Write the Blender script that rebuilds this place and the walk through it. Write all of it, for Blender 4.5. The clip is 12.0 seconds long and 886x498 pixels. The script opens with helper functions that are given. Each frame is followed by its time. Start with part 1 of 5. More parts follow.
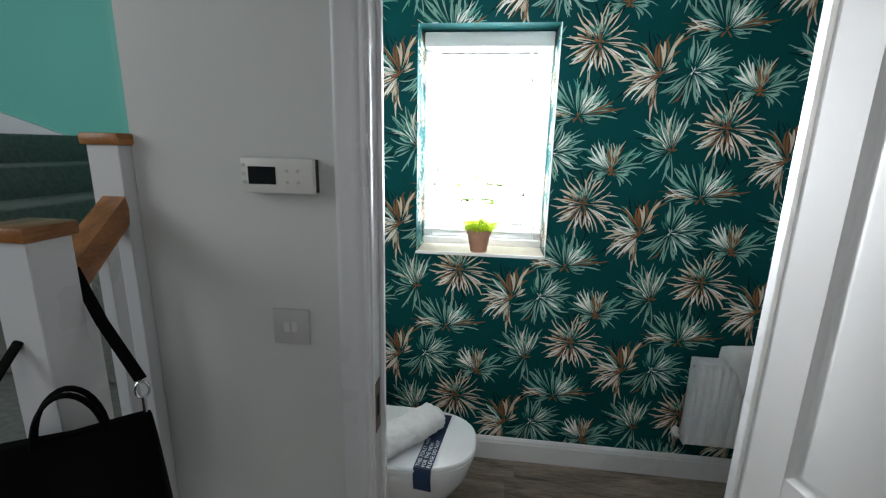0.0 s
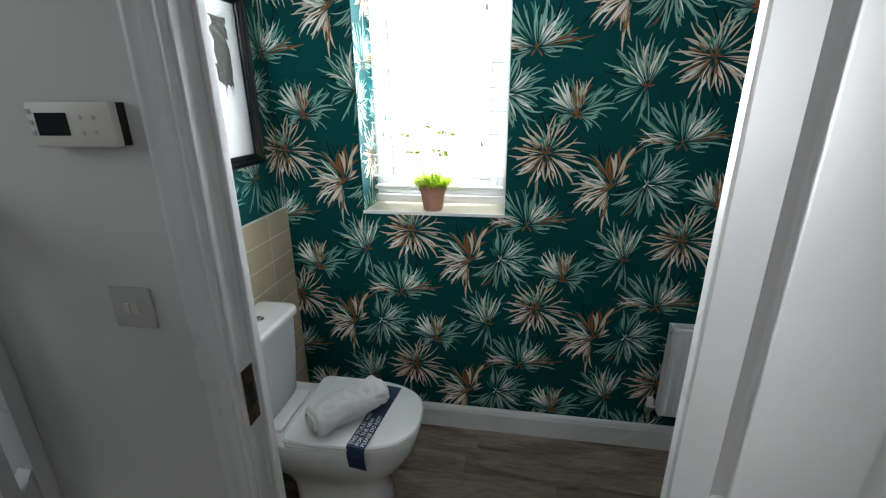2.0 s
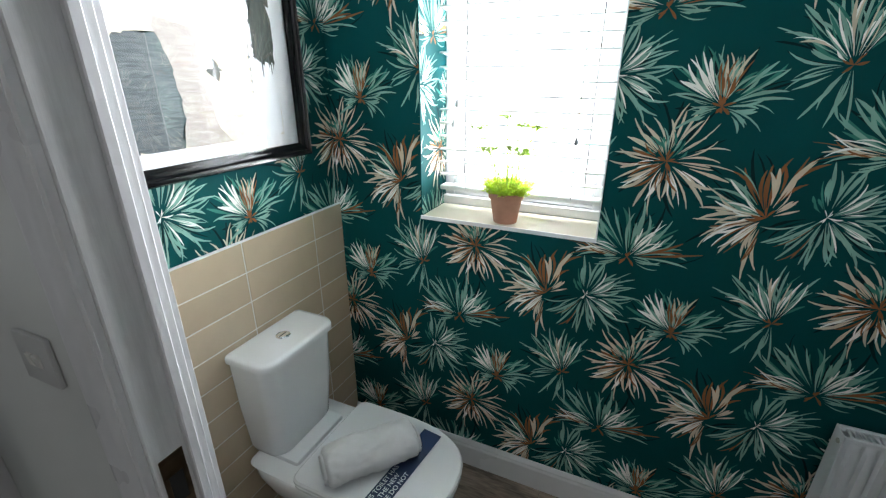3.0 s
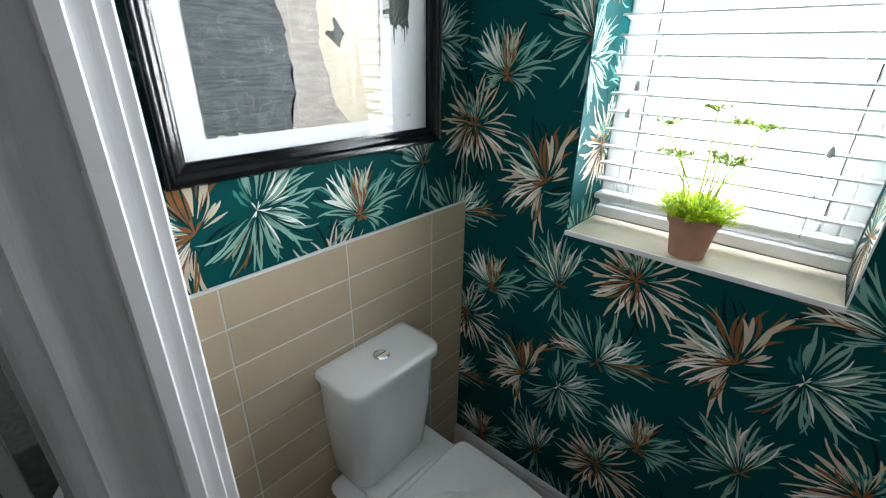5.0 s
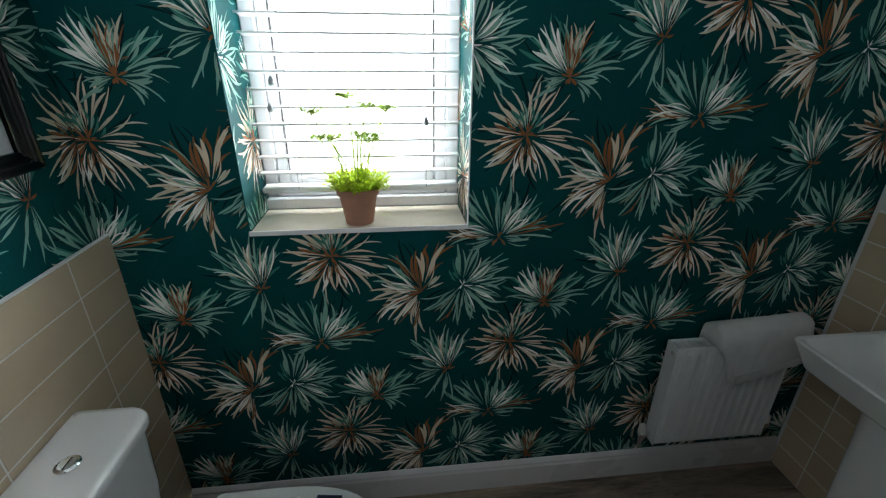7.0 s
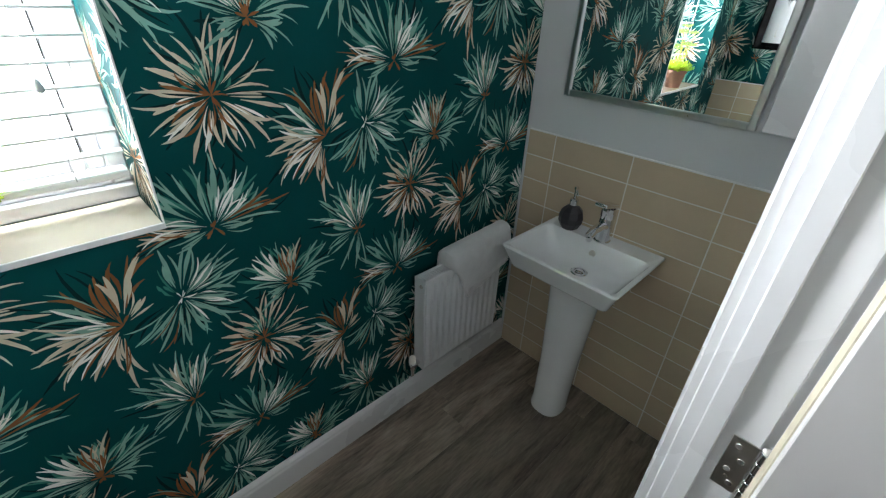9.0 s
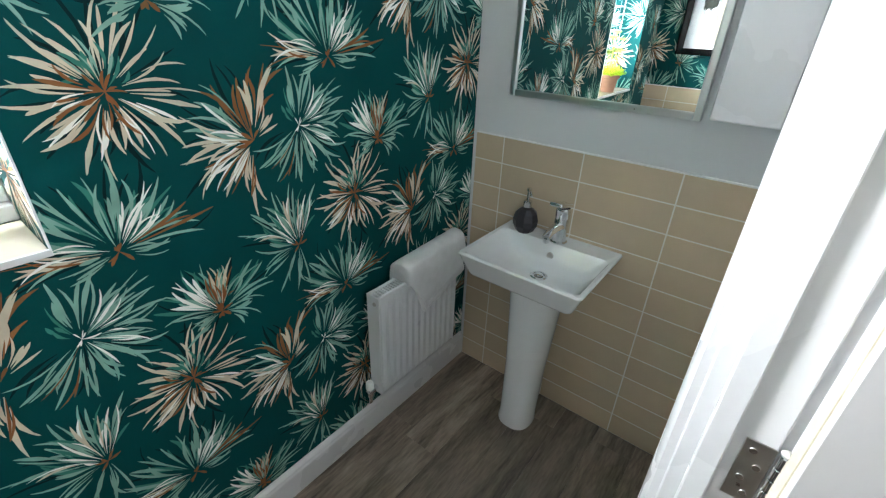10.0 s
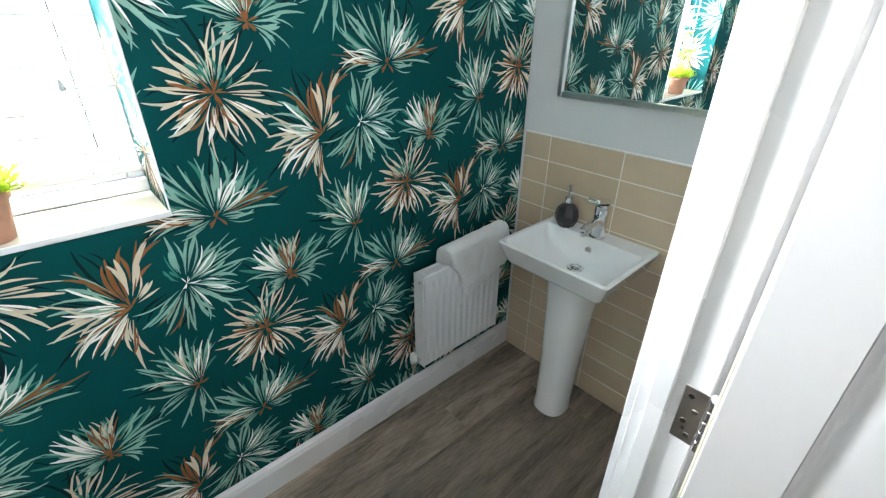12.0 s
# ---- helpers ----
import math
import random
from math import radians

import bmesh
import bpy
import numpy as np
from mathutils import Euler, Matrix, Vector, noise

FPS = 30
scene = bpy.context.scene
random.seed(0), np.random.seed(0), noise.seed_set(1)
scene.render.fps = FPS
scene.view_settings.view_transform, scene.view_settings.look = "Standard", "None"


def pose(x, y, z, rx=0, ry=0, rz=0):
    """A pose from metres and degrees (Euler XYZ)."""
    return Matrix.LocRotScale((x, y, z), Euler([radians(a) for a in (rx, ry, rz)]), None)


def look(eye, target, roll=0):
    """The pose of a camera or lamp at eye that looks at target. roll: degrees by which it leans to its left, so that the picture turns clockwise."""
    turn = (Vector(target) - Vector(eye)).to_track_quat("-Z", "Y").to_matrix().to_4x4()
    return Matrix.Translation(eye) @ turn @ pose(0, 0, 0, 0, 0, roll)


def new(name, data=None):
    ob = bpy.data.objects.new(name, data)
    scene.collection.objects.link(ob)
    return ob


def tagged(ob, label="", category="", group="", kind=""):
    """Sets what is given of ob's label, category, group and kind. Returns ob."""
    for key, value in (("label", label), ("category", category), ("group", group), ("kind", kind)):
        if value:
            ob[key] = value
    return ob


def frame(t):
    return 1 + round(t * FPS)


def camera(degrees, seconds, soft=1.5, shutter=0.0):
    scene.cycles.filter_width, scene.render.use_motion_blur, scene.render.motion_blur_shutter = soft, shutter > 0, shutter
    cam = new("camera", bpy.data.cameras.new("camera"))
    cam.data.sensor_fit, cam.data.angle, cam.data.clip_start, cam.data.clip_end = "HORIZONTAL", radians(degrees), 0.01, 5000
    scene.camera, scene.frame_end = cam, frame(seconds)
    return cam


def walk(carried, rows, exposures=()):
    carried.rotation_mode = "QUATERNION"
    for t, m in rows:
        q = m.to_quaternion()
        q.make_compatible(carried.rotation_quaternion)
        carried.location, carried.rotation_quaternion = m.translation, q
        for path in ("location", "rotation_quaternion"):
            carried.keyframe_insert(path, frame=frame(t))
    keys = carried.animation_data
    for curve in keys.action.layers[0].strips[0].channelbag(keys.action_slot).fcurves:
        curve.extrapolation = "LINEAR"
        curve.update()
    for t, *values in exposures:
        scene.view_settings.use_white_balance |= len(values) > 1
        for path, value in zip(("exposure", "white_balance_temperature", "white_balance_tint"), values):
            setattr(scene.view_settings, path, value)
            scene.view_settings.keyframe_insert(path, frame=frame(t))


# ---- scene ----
cam = camera(91.0, 12.0, 1.25)
PATH = [
    (0, (0.806, 0.394, 1.626), (0.578, 2.328, 1.169), 1.3),
    (0.5, (0.907, 0.379, 1.622), (0.753, 2.309, 1.119), 1.1),
    (1, (1.029, 0.379, 1.617), (0.832, 2.290, 1.061), 0.5),
    (1.5, (1.086, 0.445, 1.600), (0.865, 2.336, 0.988), -0.2),
    (2, (1.089, 0.638, 1.592), (0.778, 2.503, 0.942), -0.5),
    (2.5, (1.074, 0.864, 1.594), (0.628, 2.689, 0.909), 0.6),
    (3, (1.145, 1.070, 1.605), (0.376, 2.763, 0.870), 0.0),
    (3.5, (1.093, 1.172, 1.577), (0.060, 2.710, 0.823), -0.9),
    (3.7, (1.071, 1.221, 1.596), (-0.054, 2.676, 0.811), -1.7),
    (5.3, (0.891, 1.333, 1.580), (-0.301, 2.718, 0.767), 1.2),
    (5.5, (0.864, 1.332, 1.584), (-0.284, 2.755, 0.772), 0.9),
    (6, (0.804, 1.306, 1.571), (-0.011, 2.947, 0.768), 1.2),
    (6.5, (0.799, 1.263, 1.582), (0.587, 3.089, 0.794), 1.1),
    (7, (0.842, 1.258, 1.582), (1.049, 3.076, 0.772), 0.4),
    (7.5, (0.875, 1.266, 1.591), (1.366, 2.998, 0.720), -1.0),
    (7.7, (0.863, 1.300, 1.600), (1.501, 2.959, 0.683), -1.1),
    (9.3, (0.892, 1.416, 1.582), (2.190, 2.575, 0.596), 3.0),
    (9.5, (0.899, 1.429, 1.570), (2.237, 2.562, 0.606), 2.9),
    (10, (0.937, 1.468, 1.519), (2.344, 2.541, 0.587), 2.2),
    (10.5, (0.953, 1.480, 1.487), (2.400, 2.518, 0.577), 2.2),
    (11, (0.951, 1.447, 1.498), (2.402, 2.485, 0.593), 2.1),
    (11.5, (0.940, 1.386, 1.512), (2.353, 2.470, 0.602), 1.9),
    (12, (0.886, 1.289, 1.542), (2.078, 2.598, 0.610), 0.7),
]
EXPOSURES = [(0, 0.28), (1, 0.1), (2, -0.08), (3.5, 0.05), (5.5, -0.75), (6.5, -0.95), (7.5, -0.8), (9.3, 0.3), (10.5, 1.0), (12, 1.15)]
WINDOW_W, HALL_W, STAIR_W = 92, 8, 12
DOOR_TURN = -78
PIC = (1.572, 2.293, 1.354, 1.961)
POST1, POST2 = (0.02, 1.03, 1.486), (-0.07, 1.33, 1.64)
BAG = (0.10, 0.97, 1.13)

walk(cam, [(t, look(eye, target, roll)) for t, eye, target, roll in PATH], EXPOSURES)

# ---- measures of the place, metres ----
XL, XR = 0.06, 2.40          # tile faces of the two end walls
YW, YI, YH = 2.455, 1.430, 1.338   # window wall, room face and hall face of the door wall
DX0, DX1, DZ = 0.531, 1.447, 2.02   # door opening
WX0, WX1, WZ0, WZ1 = 0.430, 1.050, 1.125, 2.153
YG = 2.68                    # window frame
CEIL = 2.4
ROW, TOP = 1.13 / 11, 1.13
TEAL_Y = 2.5                 # far wall of the stairs

# ---- world and lights ----
world = bpy.data.worlds.new("sky_world")
scene.world = world
world.use_nodes = True
wn = world.node_tree.nodes
sky = wn.new("ShaderNodeTexSky")
sky.sky_type, sky.sun_disc = "NISHITA", False
sky.sun_elevation, sky.sun_rotation = radians(42), radians(200)
wn["Background"].inputs["Strength"].default_value = 0.15
world.node_tree.links.new(sky.outputs[0], wn["Background"].inputs["Color"])


def area(name, m, sx, sy, watts, colour):
    d = bpy.data.lights.new(name, "AREA")
    d.shape, d.size, d.size_y, d.energy, d.color = "RECTANGLE", sx, sy, watts, colour
    ob = new(name, d)
    ob.matrix_world = m
    return ob


sun_data = bpy.data.lights.new("sun", "SUN")
sun_data.energy, sun_data.angle, sun_data.color = 2.0, radians(0.5), (1, 0.95, 0.88)
sun_lamp = new("sun", sun_data)
sun_lamp.matrix_world = look((-3, -8, 9), (0, 0, 0))
# the sky's light that comes in at the window, then two added fill lamps
area("window_daylight", look(((WX0 + WX1) / 2, YG + 0.1, (WZ0 + WZ1) / 2 + 0.02), ((WX0 + WX1) / 2, 1.5, 1.5)), WX1 - WX0 - 0.07, WZ1 - WZ0 - 0.1, WINDOW_W, (0.92, 0.97, 1.0))
# unseen fill behind the walker, added to brighten hall and doorway
area("hall_fill", look((0.85, -2.0, 1.9), (0.7, 1.3, 0.9)), 2.4, 1.8, HALL_W, (1.0, 0.97, 0.95))
# second unseen fill, added to lift the stairs and hall wall
area("stair_fill", look((-1.6, 0.2, 2.3), (-0.9, 1.6, 1.2)), 1.4, 1.2, STAIR_W, (0.95, 1.0, 1.0))


# ---- materials ----
def material(name, colour, rough=0.5, metal=0.0, vary=0.06, scale=6.0, fine=120.0, bump=0.1, distance=0.001, coat=0.0, rand=0.0, spec=0.5, emit=0.0):
    """A surface with stains at one scale and grain at another; rand: by how much pieces differ."""
    m = bpy.data.materials.new(name)
    m.use_nodes = True
    nt = m.node_tree
    n, l = nt.nodes, nt.links
    b = n["Principled BSDF"]
    b.inputs["Metallic"].default_value = metal
    b.inputs["Coat Weight"].default_value = coat
    b.inputs["Specular IOR Level"].default_value = spec
    co = n.new("ShaderNodeTexCoord")
    big, small = n.new("ShaderNodeTexNoise"), n.new("ShaderNodeTexNoise")
    for t, s, d in ((big, scale, 4), (small, fine, 3)):
        t.inputs["Scale"].default_value, t.inputs["Detail"].default_value = s, d
        l.new(co.outputs["Object"], t.inputs["Vector"])
    hsv = n.new("ShaderNodeHueSaturation")
    hsv.inputs["Color"].default_value = (*colour, 1)
    mr = n.new("ShaderNodeMapRange")
    mr.inputs["To Min"].default_value, mr.inputs["To Max"].default_value = 1 - vary * 2, 1 + vary * 2
    l.new(big.outputs["Fac"], mr.inputs["Value"])
    out = mr.outputs[0]
    if rand:
        oi, mr2, mul = n.new("ShaderNodeObjectInfo"), n.new("ShaderNodeMapRange"), n.new("ShaderNodeMath")
        mr2.inputs["To Min"].default_value, mr2.inputs["To Max"].default_value = 1 - rand, 1 + rand
        mul.operation = "MULTIPLY"
        l.new(oi.outputs["Random"], mr2.inputs["Value"])
        l.new(out, mul.inputs[0]), l.new(mr2.outputs[0], mul.inputs[1])
        out = mul.outputs[0]
    l.new(out, hsv.inputs["Value"])
    l.new(hsv.outputs[0], b.inputs["Base Color"])
    rr = n.new("ShaderNodeMapRange")
    rr.inputs["To Min"].default_value, rr.inputs["To Max"].default_value = max(rough - min(0.08, rough * 0.4), 0.0), min(rough + min(0.08, rough * 0.4), 1)
    l.new(big.outputs["Fac"], rr.inputs["Value"])
    l.new(rr.outputs[0], b.inputs["Roughness"])
    bp = n.new("ShaderNodeBump")
    bp.inputs["Strength"].default_value, bp.inputs["Distance"].default_value = bump, distance
    l.new(small.outputs["Fac"], bp.inputs["Height"])
    l.new(bp.outputs[0], b.inputs["Normal"])
    if emit:
        b.inputs["Emission Color"].default_value = (*colour, 1)
        b.inputs["Emission Strength"].default_value = emit
    return m


def streaked(name, dark, light, stretch, scale=3.0, rough=0.5, rand=0.15, bump=0.15, rings=0.0):
    """Wood: noise drawn out along the grain."""
    m = material(name, light, rough)
    nt = m.node_tree
    n, l = nt.nodes, nt.links
    b = n["Principled BSDF"]
    co, mp = n.new("ShaderNodeTexCoord"), n.new("ShaderNodeMapping")
    oi, add = n.new("ShaderNodeObjectInfo"), n.new("ShaderNodeVectorMath")
    mp.inputs["Scale"].default_value = stretch
    mulv = n.new("ShaderNodeMath")
    mulv.operation, mulv.inputs[1].default_value = "MULTIPLY", 37.0
    l.new(oi.outputs["Random"], mulv.inputs[0])
    l.new(co.outputs["Object"], add.inputs[0]), l.new(mulv.outputs[0], add.inputs[1])
    l.new(add.outputs[0], mp.inputs["Vector"])
    a, f = n.new("ShaderNodeTexNoise"), n.new("ShaderNodeTexNoise")
    a.inputs["Scale"].default_value, a.inputs["Detail"].default_value, a.inputs["Distortion"].default_value = scale, 6, 0.6
    f.inputs["Scale"].default_value, f.inputs["Detail"].default_value = scale * 9, 4
    l.new(mp.outputs[0], a.inputs["Vector"]), l.new(mp.outputs[0], f.inputs["Vector"])
    mix = n.new("ShaderNodeMath")
    mix.operation, mix.inputs[2].default_value = "MULTIPLY_ADD", 0.0
    mix.inputs[1].default_value = 0.45
    l.new(f.outputs["Fac"], mix.inputs[0]), l.new(a.outputs["Fac"], mix.inputs[2])
    ramp = n.new("ShaderNodeValToRGB")
    ramp.color_ramp.elements[0].position, ramp.color_ramp.elements[0].color = 0.5, (*dark, 1)
    ramp.color_ramp.elements[1].position, ramp.color_ramp.elements[1].color = 0.95, (*light, 1)
    l.new(mix.outputs[0], ramp.inputs["Fac"])
    hsv, mr = n.new("ShaderNodeHueSaturation"), n.new("ShaderNodeMapRange")
    mr.inputs["To Min"].default_value, mr.inputs["To Max"].default_value = 1 - rand, 1 + rand
    l.new(oi.outputs["Random"], mr.inputs["Value"])
    l.new(mr.outputs[0], hsv.inputs["Value"]), l.new(ramp.outputs[0], hsv.inputs["Color"])
    l.new(hsv.outputs[0], b.inputs["Base Color"])
    bp = n.new("ShaderNodeBump")
    bp.inputs["Strength"].default_value, bp.inputs["Distance"].default_value = bump, 0.001
    l.new(mix.outputs[0], bp.inputs["Height"]), l.new(bp.outputs[0], b.inputs["Normal"])
    return m


def clear(name, rough=0.0, tint=(1, 1, 1)):
    m = bpy.data.materials.new(name)
    m.use_nodes = True
    b = m.node_tree.nodes["Principled BSDF"]
    b.inputs["Base Color"].default_value = (*tint, 1)
    b.inputs["Roughness"].default_value, b.inputs["Transmission Weight"].default_value = rough, 1.0
    b.inputs["IOR"].default_value = 1.45
    return m


M_PAINT = material("matt_wall_paint", (0.62, 0.64, 0.66), 0.75, vary=0.03, scale=2, fine=260, bump=0.25, distance=0.0006)
M_HALL = material("hall_wall_paint", (0.66, 0.67, 0.66), 0.7, vary=0.04, scale=1.5, fine=240, bump=0.3, distance=0.0006)
M_TEALWALL = material("teal_wall_paint", (0.16, 0.55, 0.47), 0.7, vary=0.03, scale=2, fine=240, bump=0.2)
M_CEIL = material("ceiling_paint", (0.8, 0.8, 0.79), 0.85, vary=0.02, fine=200)
M_GLOSS = material("white_gloss_paint", (0.71, 0.71, 0.73), 0.28, vary=0.025, scale=3, fine=60, bump=0.12, distance=0.0006)
M_DOOR = material("white_door_paint", (0.77, 0.75, 0.755), 0.5, vary=0.02, scale=2, fine=180, bump=0.25, distance=0.0004)
M_GRAINED = streaked("white_grained_paint", (0.6, 0.6, 0.615), (0.73, 0.73, 0.745), (14, 14, 0.9), 6, 0.42, 0.02, 0.22)
M_PAPER = material("teal_wallpaper", (0.0006, 0.058, 0.061), 0.7, spec=0.08, vary=0.05, scale=3, fine=420, bump=0.35, distance=0.0006)
INKS = {
    "cream": material("cream_print", (0.6, 0.525, 0.405), 0.65, spec=0.12, vary=0.16, scale=18, fine=400, bump=0.3, distance=0.0005),
    "mint": material("mint_print", (0.213, 0.391, 0.326), 0.65, spec=0.12, vary=0.2, scale=18, fine=400, bump=0.3, distance=0.0005),
    "sea": material("sea_green_print", (0.03, 0.19, 0.15), 0.6, spec=0.2, vary=0.15, scale=18, fine=400, bump=0.3, distance=0.0005),
    "brown": material("brown_print", (0.24, 0.10, 0.035), 0.65, spec=0.12, vary=0.2, scale=18, fine=400, bump=0.3, distance=0.0005),
    "white": material("white_print", (0.86, 0.86, 0.82), 0.6, spec=0.2, vary=0.08, scale=18, fine=400, bump=0.3, distance=0.0005),
    "dark": material("dark_print", (0.002, 0.02, 0.022), 0.65, spec=0.08, vary=0.1, scale=18, fine=400, bump=0.3, distance=0.0005),
}
M_TILE = material("beige_glazed_tile", (0.56, 0.455, 0.33), 0.16, vary=0.04, scale=9, fine=25, bump=0.12, distance=0.001, rand=0.05, coat=0.3)
M_GROUT = material("white_grout", (0.72, 0.71, 0.67), 0.85, vary=0.06, scale=14)
M_SILLTILE = material("cream_sill_tile", (0.66, 0.6, 0.5), 0.2, vary=0.04, scale=9, fine=25, bump=0.1, rand=0.03)
M_CERAMIC = material("white_ceramic", (0.8, 0.81, 0.83), 0.07, vary=0.01, scale=4, fine=12, bump=0.02, coat=0.5)
M_SEAT = material("white_plastic_seat", (0.8, 0.81, 0.83), 0.2, vary=0.01, scale=5, fine=30, bump=0.03)
M_CHROME = material("chrome", (0.8, 0.81, 0.83), 0.08, metal=1.0, vary=0.02, fine=60, bump=0.03)
M_STEEL = material("brushed_steel", (0.55, 0.53, 0.5), 0.3, metal=1.0, vary=0.1, scale=20, fine=200)
M_ALU = material("satin_aluminium", (0.6, 0.62, 0.63), 0.3, metal=1.0, vary=0.05, scale=10, fine=200)
M_MIRROR = material("mirror_silvering", (0.93, 0.95, 0.94), 0.003, metal=1.0, vary=0.0, bump=0.0)
M_RAD = material("white_radiator_enamel", (0.74, 0.75, 0.77), 0.3, vary=0.02, fine=90, bump=0.05)
M_DARK = material("dark_void", (0.02, 0.02, 0.02), 0.8)
M_BLACKFRAME = material("black_lacquer", (0.004, 0.004, 0.005), 0.14, spec=0.35, vary=0.1, scale=12, fine=80, bump=0.01)
M_MOUNT = material("white_card", (0.8, 0.82, 0.85), 0.75, vary=0.02, fine=300)
M_BLIND = material("white_blind_slat", (0.82, 0.83, 0.84), 0.4, vary=0.02, fine=100)
M_CORD = material("grey_cord", (0.35, 0.36, 0.37), 0.7)
M_UPVC = material("white_upvc", (0.8, 0.81, 0.83), 0.3, vary=0.01)
M_TERRA = material("terracotta", (0.42, 0.22, 0.15), 0.85, vary=0.12, scale=25, fine=220, bump=0.4, distance=0.001)
M_SOIL = material("potting_soil", (0.03, 0.02, 0.014), 0.95, vary=0.3, scale=60, bump=1)
M_LEAF = material("bright_green_leaf", (0.3, 0.42, 0.03), 0.55, vary=0.25, scale=40)
M_STEM = material("pale_green_stem", (0.3, 0.42, 0.08), 0.55, vary=0.2, scale=40)
M_UMBEL = material("dull_green_flower", (0.3, 0.4, 0.12), 0.6, vary=0.3, scale=60)
for m, c in ((M_LEAF, (0.7, 0.85, 0.06)), (M_STEM, (0.5, 0.6, 0.12)), (M_UMBEL, (0.22, 0.32, 0.06))):
    # thin leaves let light through
    nodes, links = m.node_tree.nodes, m.node_tree.links
    thin, mix = nodes.new("ShaderNodeBsdfTranslucent"), nodes.new("ShaderNodeMixShader")
    thin.inputs["Color"].default_value = (*c, 1)
    mix.inputs["Fac"].default_value = 0.5
    links.new(nodes["Principled BSDF"].outputs[0], mix.inputs[1]), links.new(thin.outputs[0], mix.inputs[2])
    links.new(mix.outputs[0], nodes["Material Output"].inputs["Surface"])
M_TOWEL = material("white_terry_cloth", (0.86, 0.86, 0.87), 0.95, vary=0.04, scale=30, fine=420, bump=1.0, distance=0.006)
M_SASH = material("navy_satin_ribbon", (0.006, 0.022, 0.07), 0.45, vary=0.06, scale=20, fine=300, bump=0.2)
M_LETTER = material("white_lettering", (0.75, 0.77, 0.8), 0.6)
M_SOAP = material("dark_grey_faceted_ceramic", (0.035, 0.032, 0.04), 0.35, vary=0.1, scale=20)
M_OAK = streaked("oiled_oak", (0.2, 0.07, 0.02), (0.48, 0.2, 0.06), (6, 1, 6), 5, 0.35, 0.08, 0.15)
M_CARPET = material("grey_green_carpet", (0.21, 0.22, 0.2), 1.0, vary=0.25, scale=60, fine=700, bump=1.0, distance=0.004)
M_BAG = material("black_nylon", (0.003, 0.003, 0.003), 0.9, spec=0.1, vary=0.2, scale=20, fine=500, bump=0.4)
M_PLASTIC = material("white_plastic", (0.72, 0.71, 0.68), 0.4, vary=0.01)
M_GREYPLASTIC = material("pale_grey_plastic", (0.55, 0.55, 0.55), 0.4, vary=0.01)
M_SCREEN = material("dark_display", (0.008, 0.01, 0.012), 0.15, vary=0.02)
M_VINYL = streaked("grey_oak_vinyl_plank", (0.07, 0.053, 0.041), (0.36, 0.295, 0.235), (0.7, 4.5, 1), 3.0, 0.38, 0.32, 0.25)
M_SUBFLOOR = material("plank_joint", (0.03, 0.025, 0.02), 0.9)
M_RAWEDGE = material("unpainted_cream_edge", (0.66, 0.6, 0.47), 0.7, vary=0.15, scale=30)
M_GLASS = clear("window_glass")
M_BRICK = material("far_red_brick", (0.3, 0.16, 0.11), 0.9, vary=0.2, scale=8)
M_GROUND = material("far_paving", (0.35, 0.34, 0.32), 0.95, vary=0.1, scale=1)
M_BRASS = material("aged_brass", (0.16, 0.115, 0.075), 0.35, metal=1.0, vary=0.3, scale=40)
M_ARTGREY = streaked("charcoal_brushwork", (0.03, 0.04, 0.045), (0.12, 0.14, 0.15), (1, 3, 30), 6, 0.7, 0.0, 0.1)
M_ARTTAUPE = streaked("taupe_brushwork", (0.3, 0.26, 0.24), (0.42, 0.38, 0.35), (1, 3, 18), 6, 0.7, 0.0, 0.1)
M_ARTCREAM = streaked("cream_brushwork", (0.58, 0.52, 0.4), (0.66, 0.6, 0.48), (1, 3, 14), 5, 0.7, 0.0, 0.1)
M_ARTDARK = streaked("dark_olive_brushwork", (0.015, 0.02, 0.016), (0.06, 0.07, 0.055), (1, 12, 3), 6, 0.7, 0.0, 0.1)
M_GLAZE = clear("picture_glass")


# ---- shape helpers ----
ORIGIN = {}


def thing(name, at, label, category, group="", kind=""):
    ob = new(name)
    ob.location = at
    ob.empty_display_size = 0.05
    ORIGIN[ob.name] = Vector(at)
    return tagged(ob, label, category, group, kind)


def mesh_of(name, bm, mat, smooth=False):
    me = bpy.data.meshes.new(name)
    bmesh.ops.recalc_face_normals(bm, faces=bm.faces)
    bm.to_mesh(me)
    bm.free()
    for m in mat if isinstance(mat, (list, tuple)) else (mat,):
        me.materials.append(m)
    if smooth:
        me.polygons.foreach_set("use_smooth", [True] * len(me.polygons))
        me.set_sharp_from_angle(angle=radians(smooth if smooth > 1 else 40))
    return me


SKEW = [0.0]     # how far the door wall runs out of square, metres a metre


def part(name, bm, mat, parent=None, label="", smooth=False, **tags):
    """Links a bmesh, given in world metres, as one mesh under its parent."""
    if SKEW[0]:
        for v in bm.verts:
            v.co.y += SKEW[0] * (v.co.x - 0.53)
    at = ORIGIN.get(parent.name, Vector()) if parent else Vector()
    if at.length:
        bmesh.ops.translate(bm, vec=-at, verts=bm.verts)
    ob = new(name, mesh_of(name, bm, mat, smooth))
    if parent:
        ob.parent = parent
        ORIGIN[ob.name] = at
    return tagged(ob, label, **tags)


def structure(name, bm, mat, label, category, smooth=False):
    return part(name, bm, mat, None, label, smooth, category=category, kind="structure")


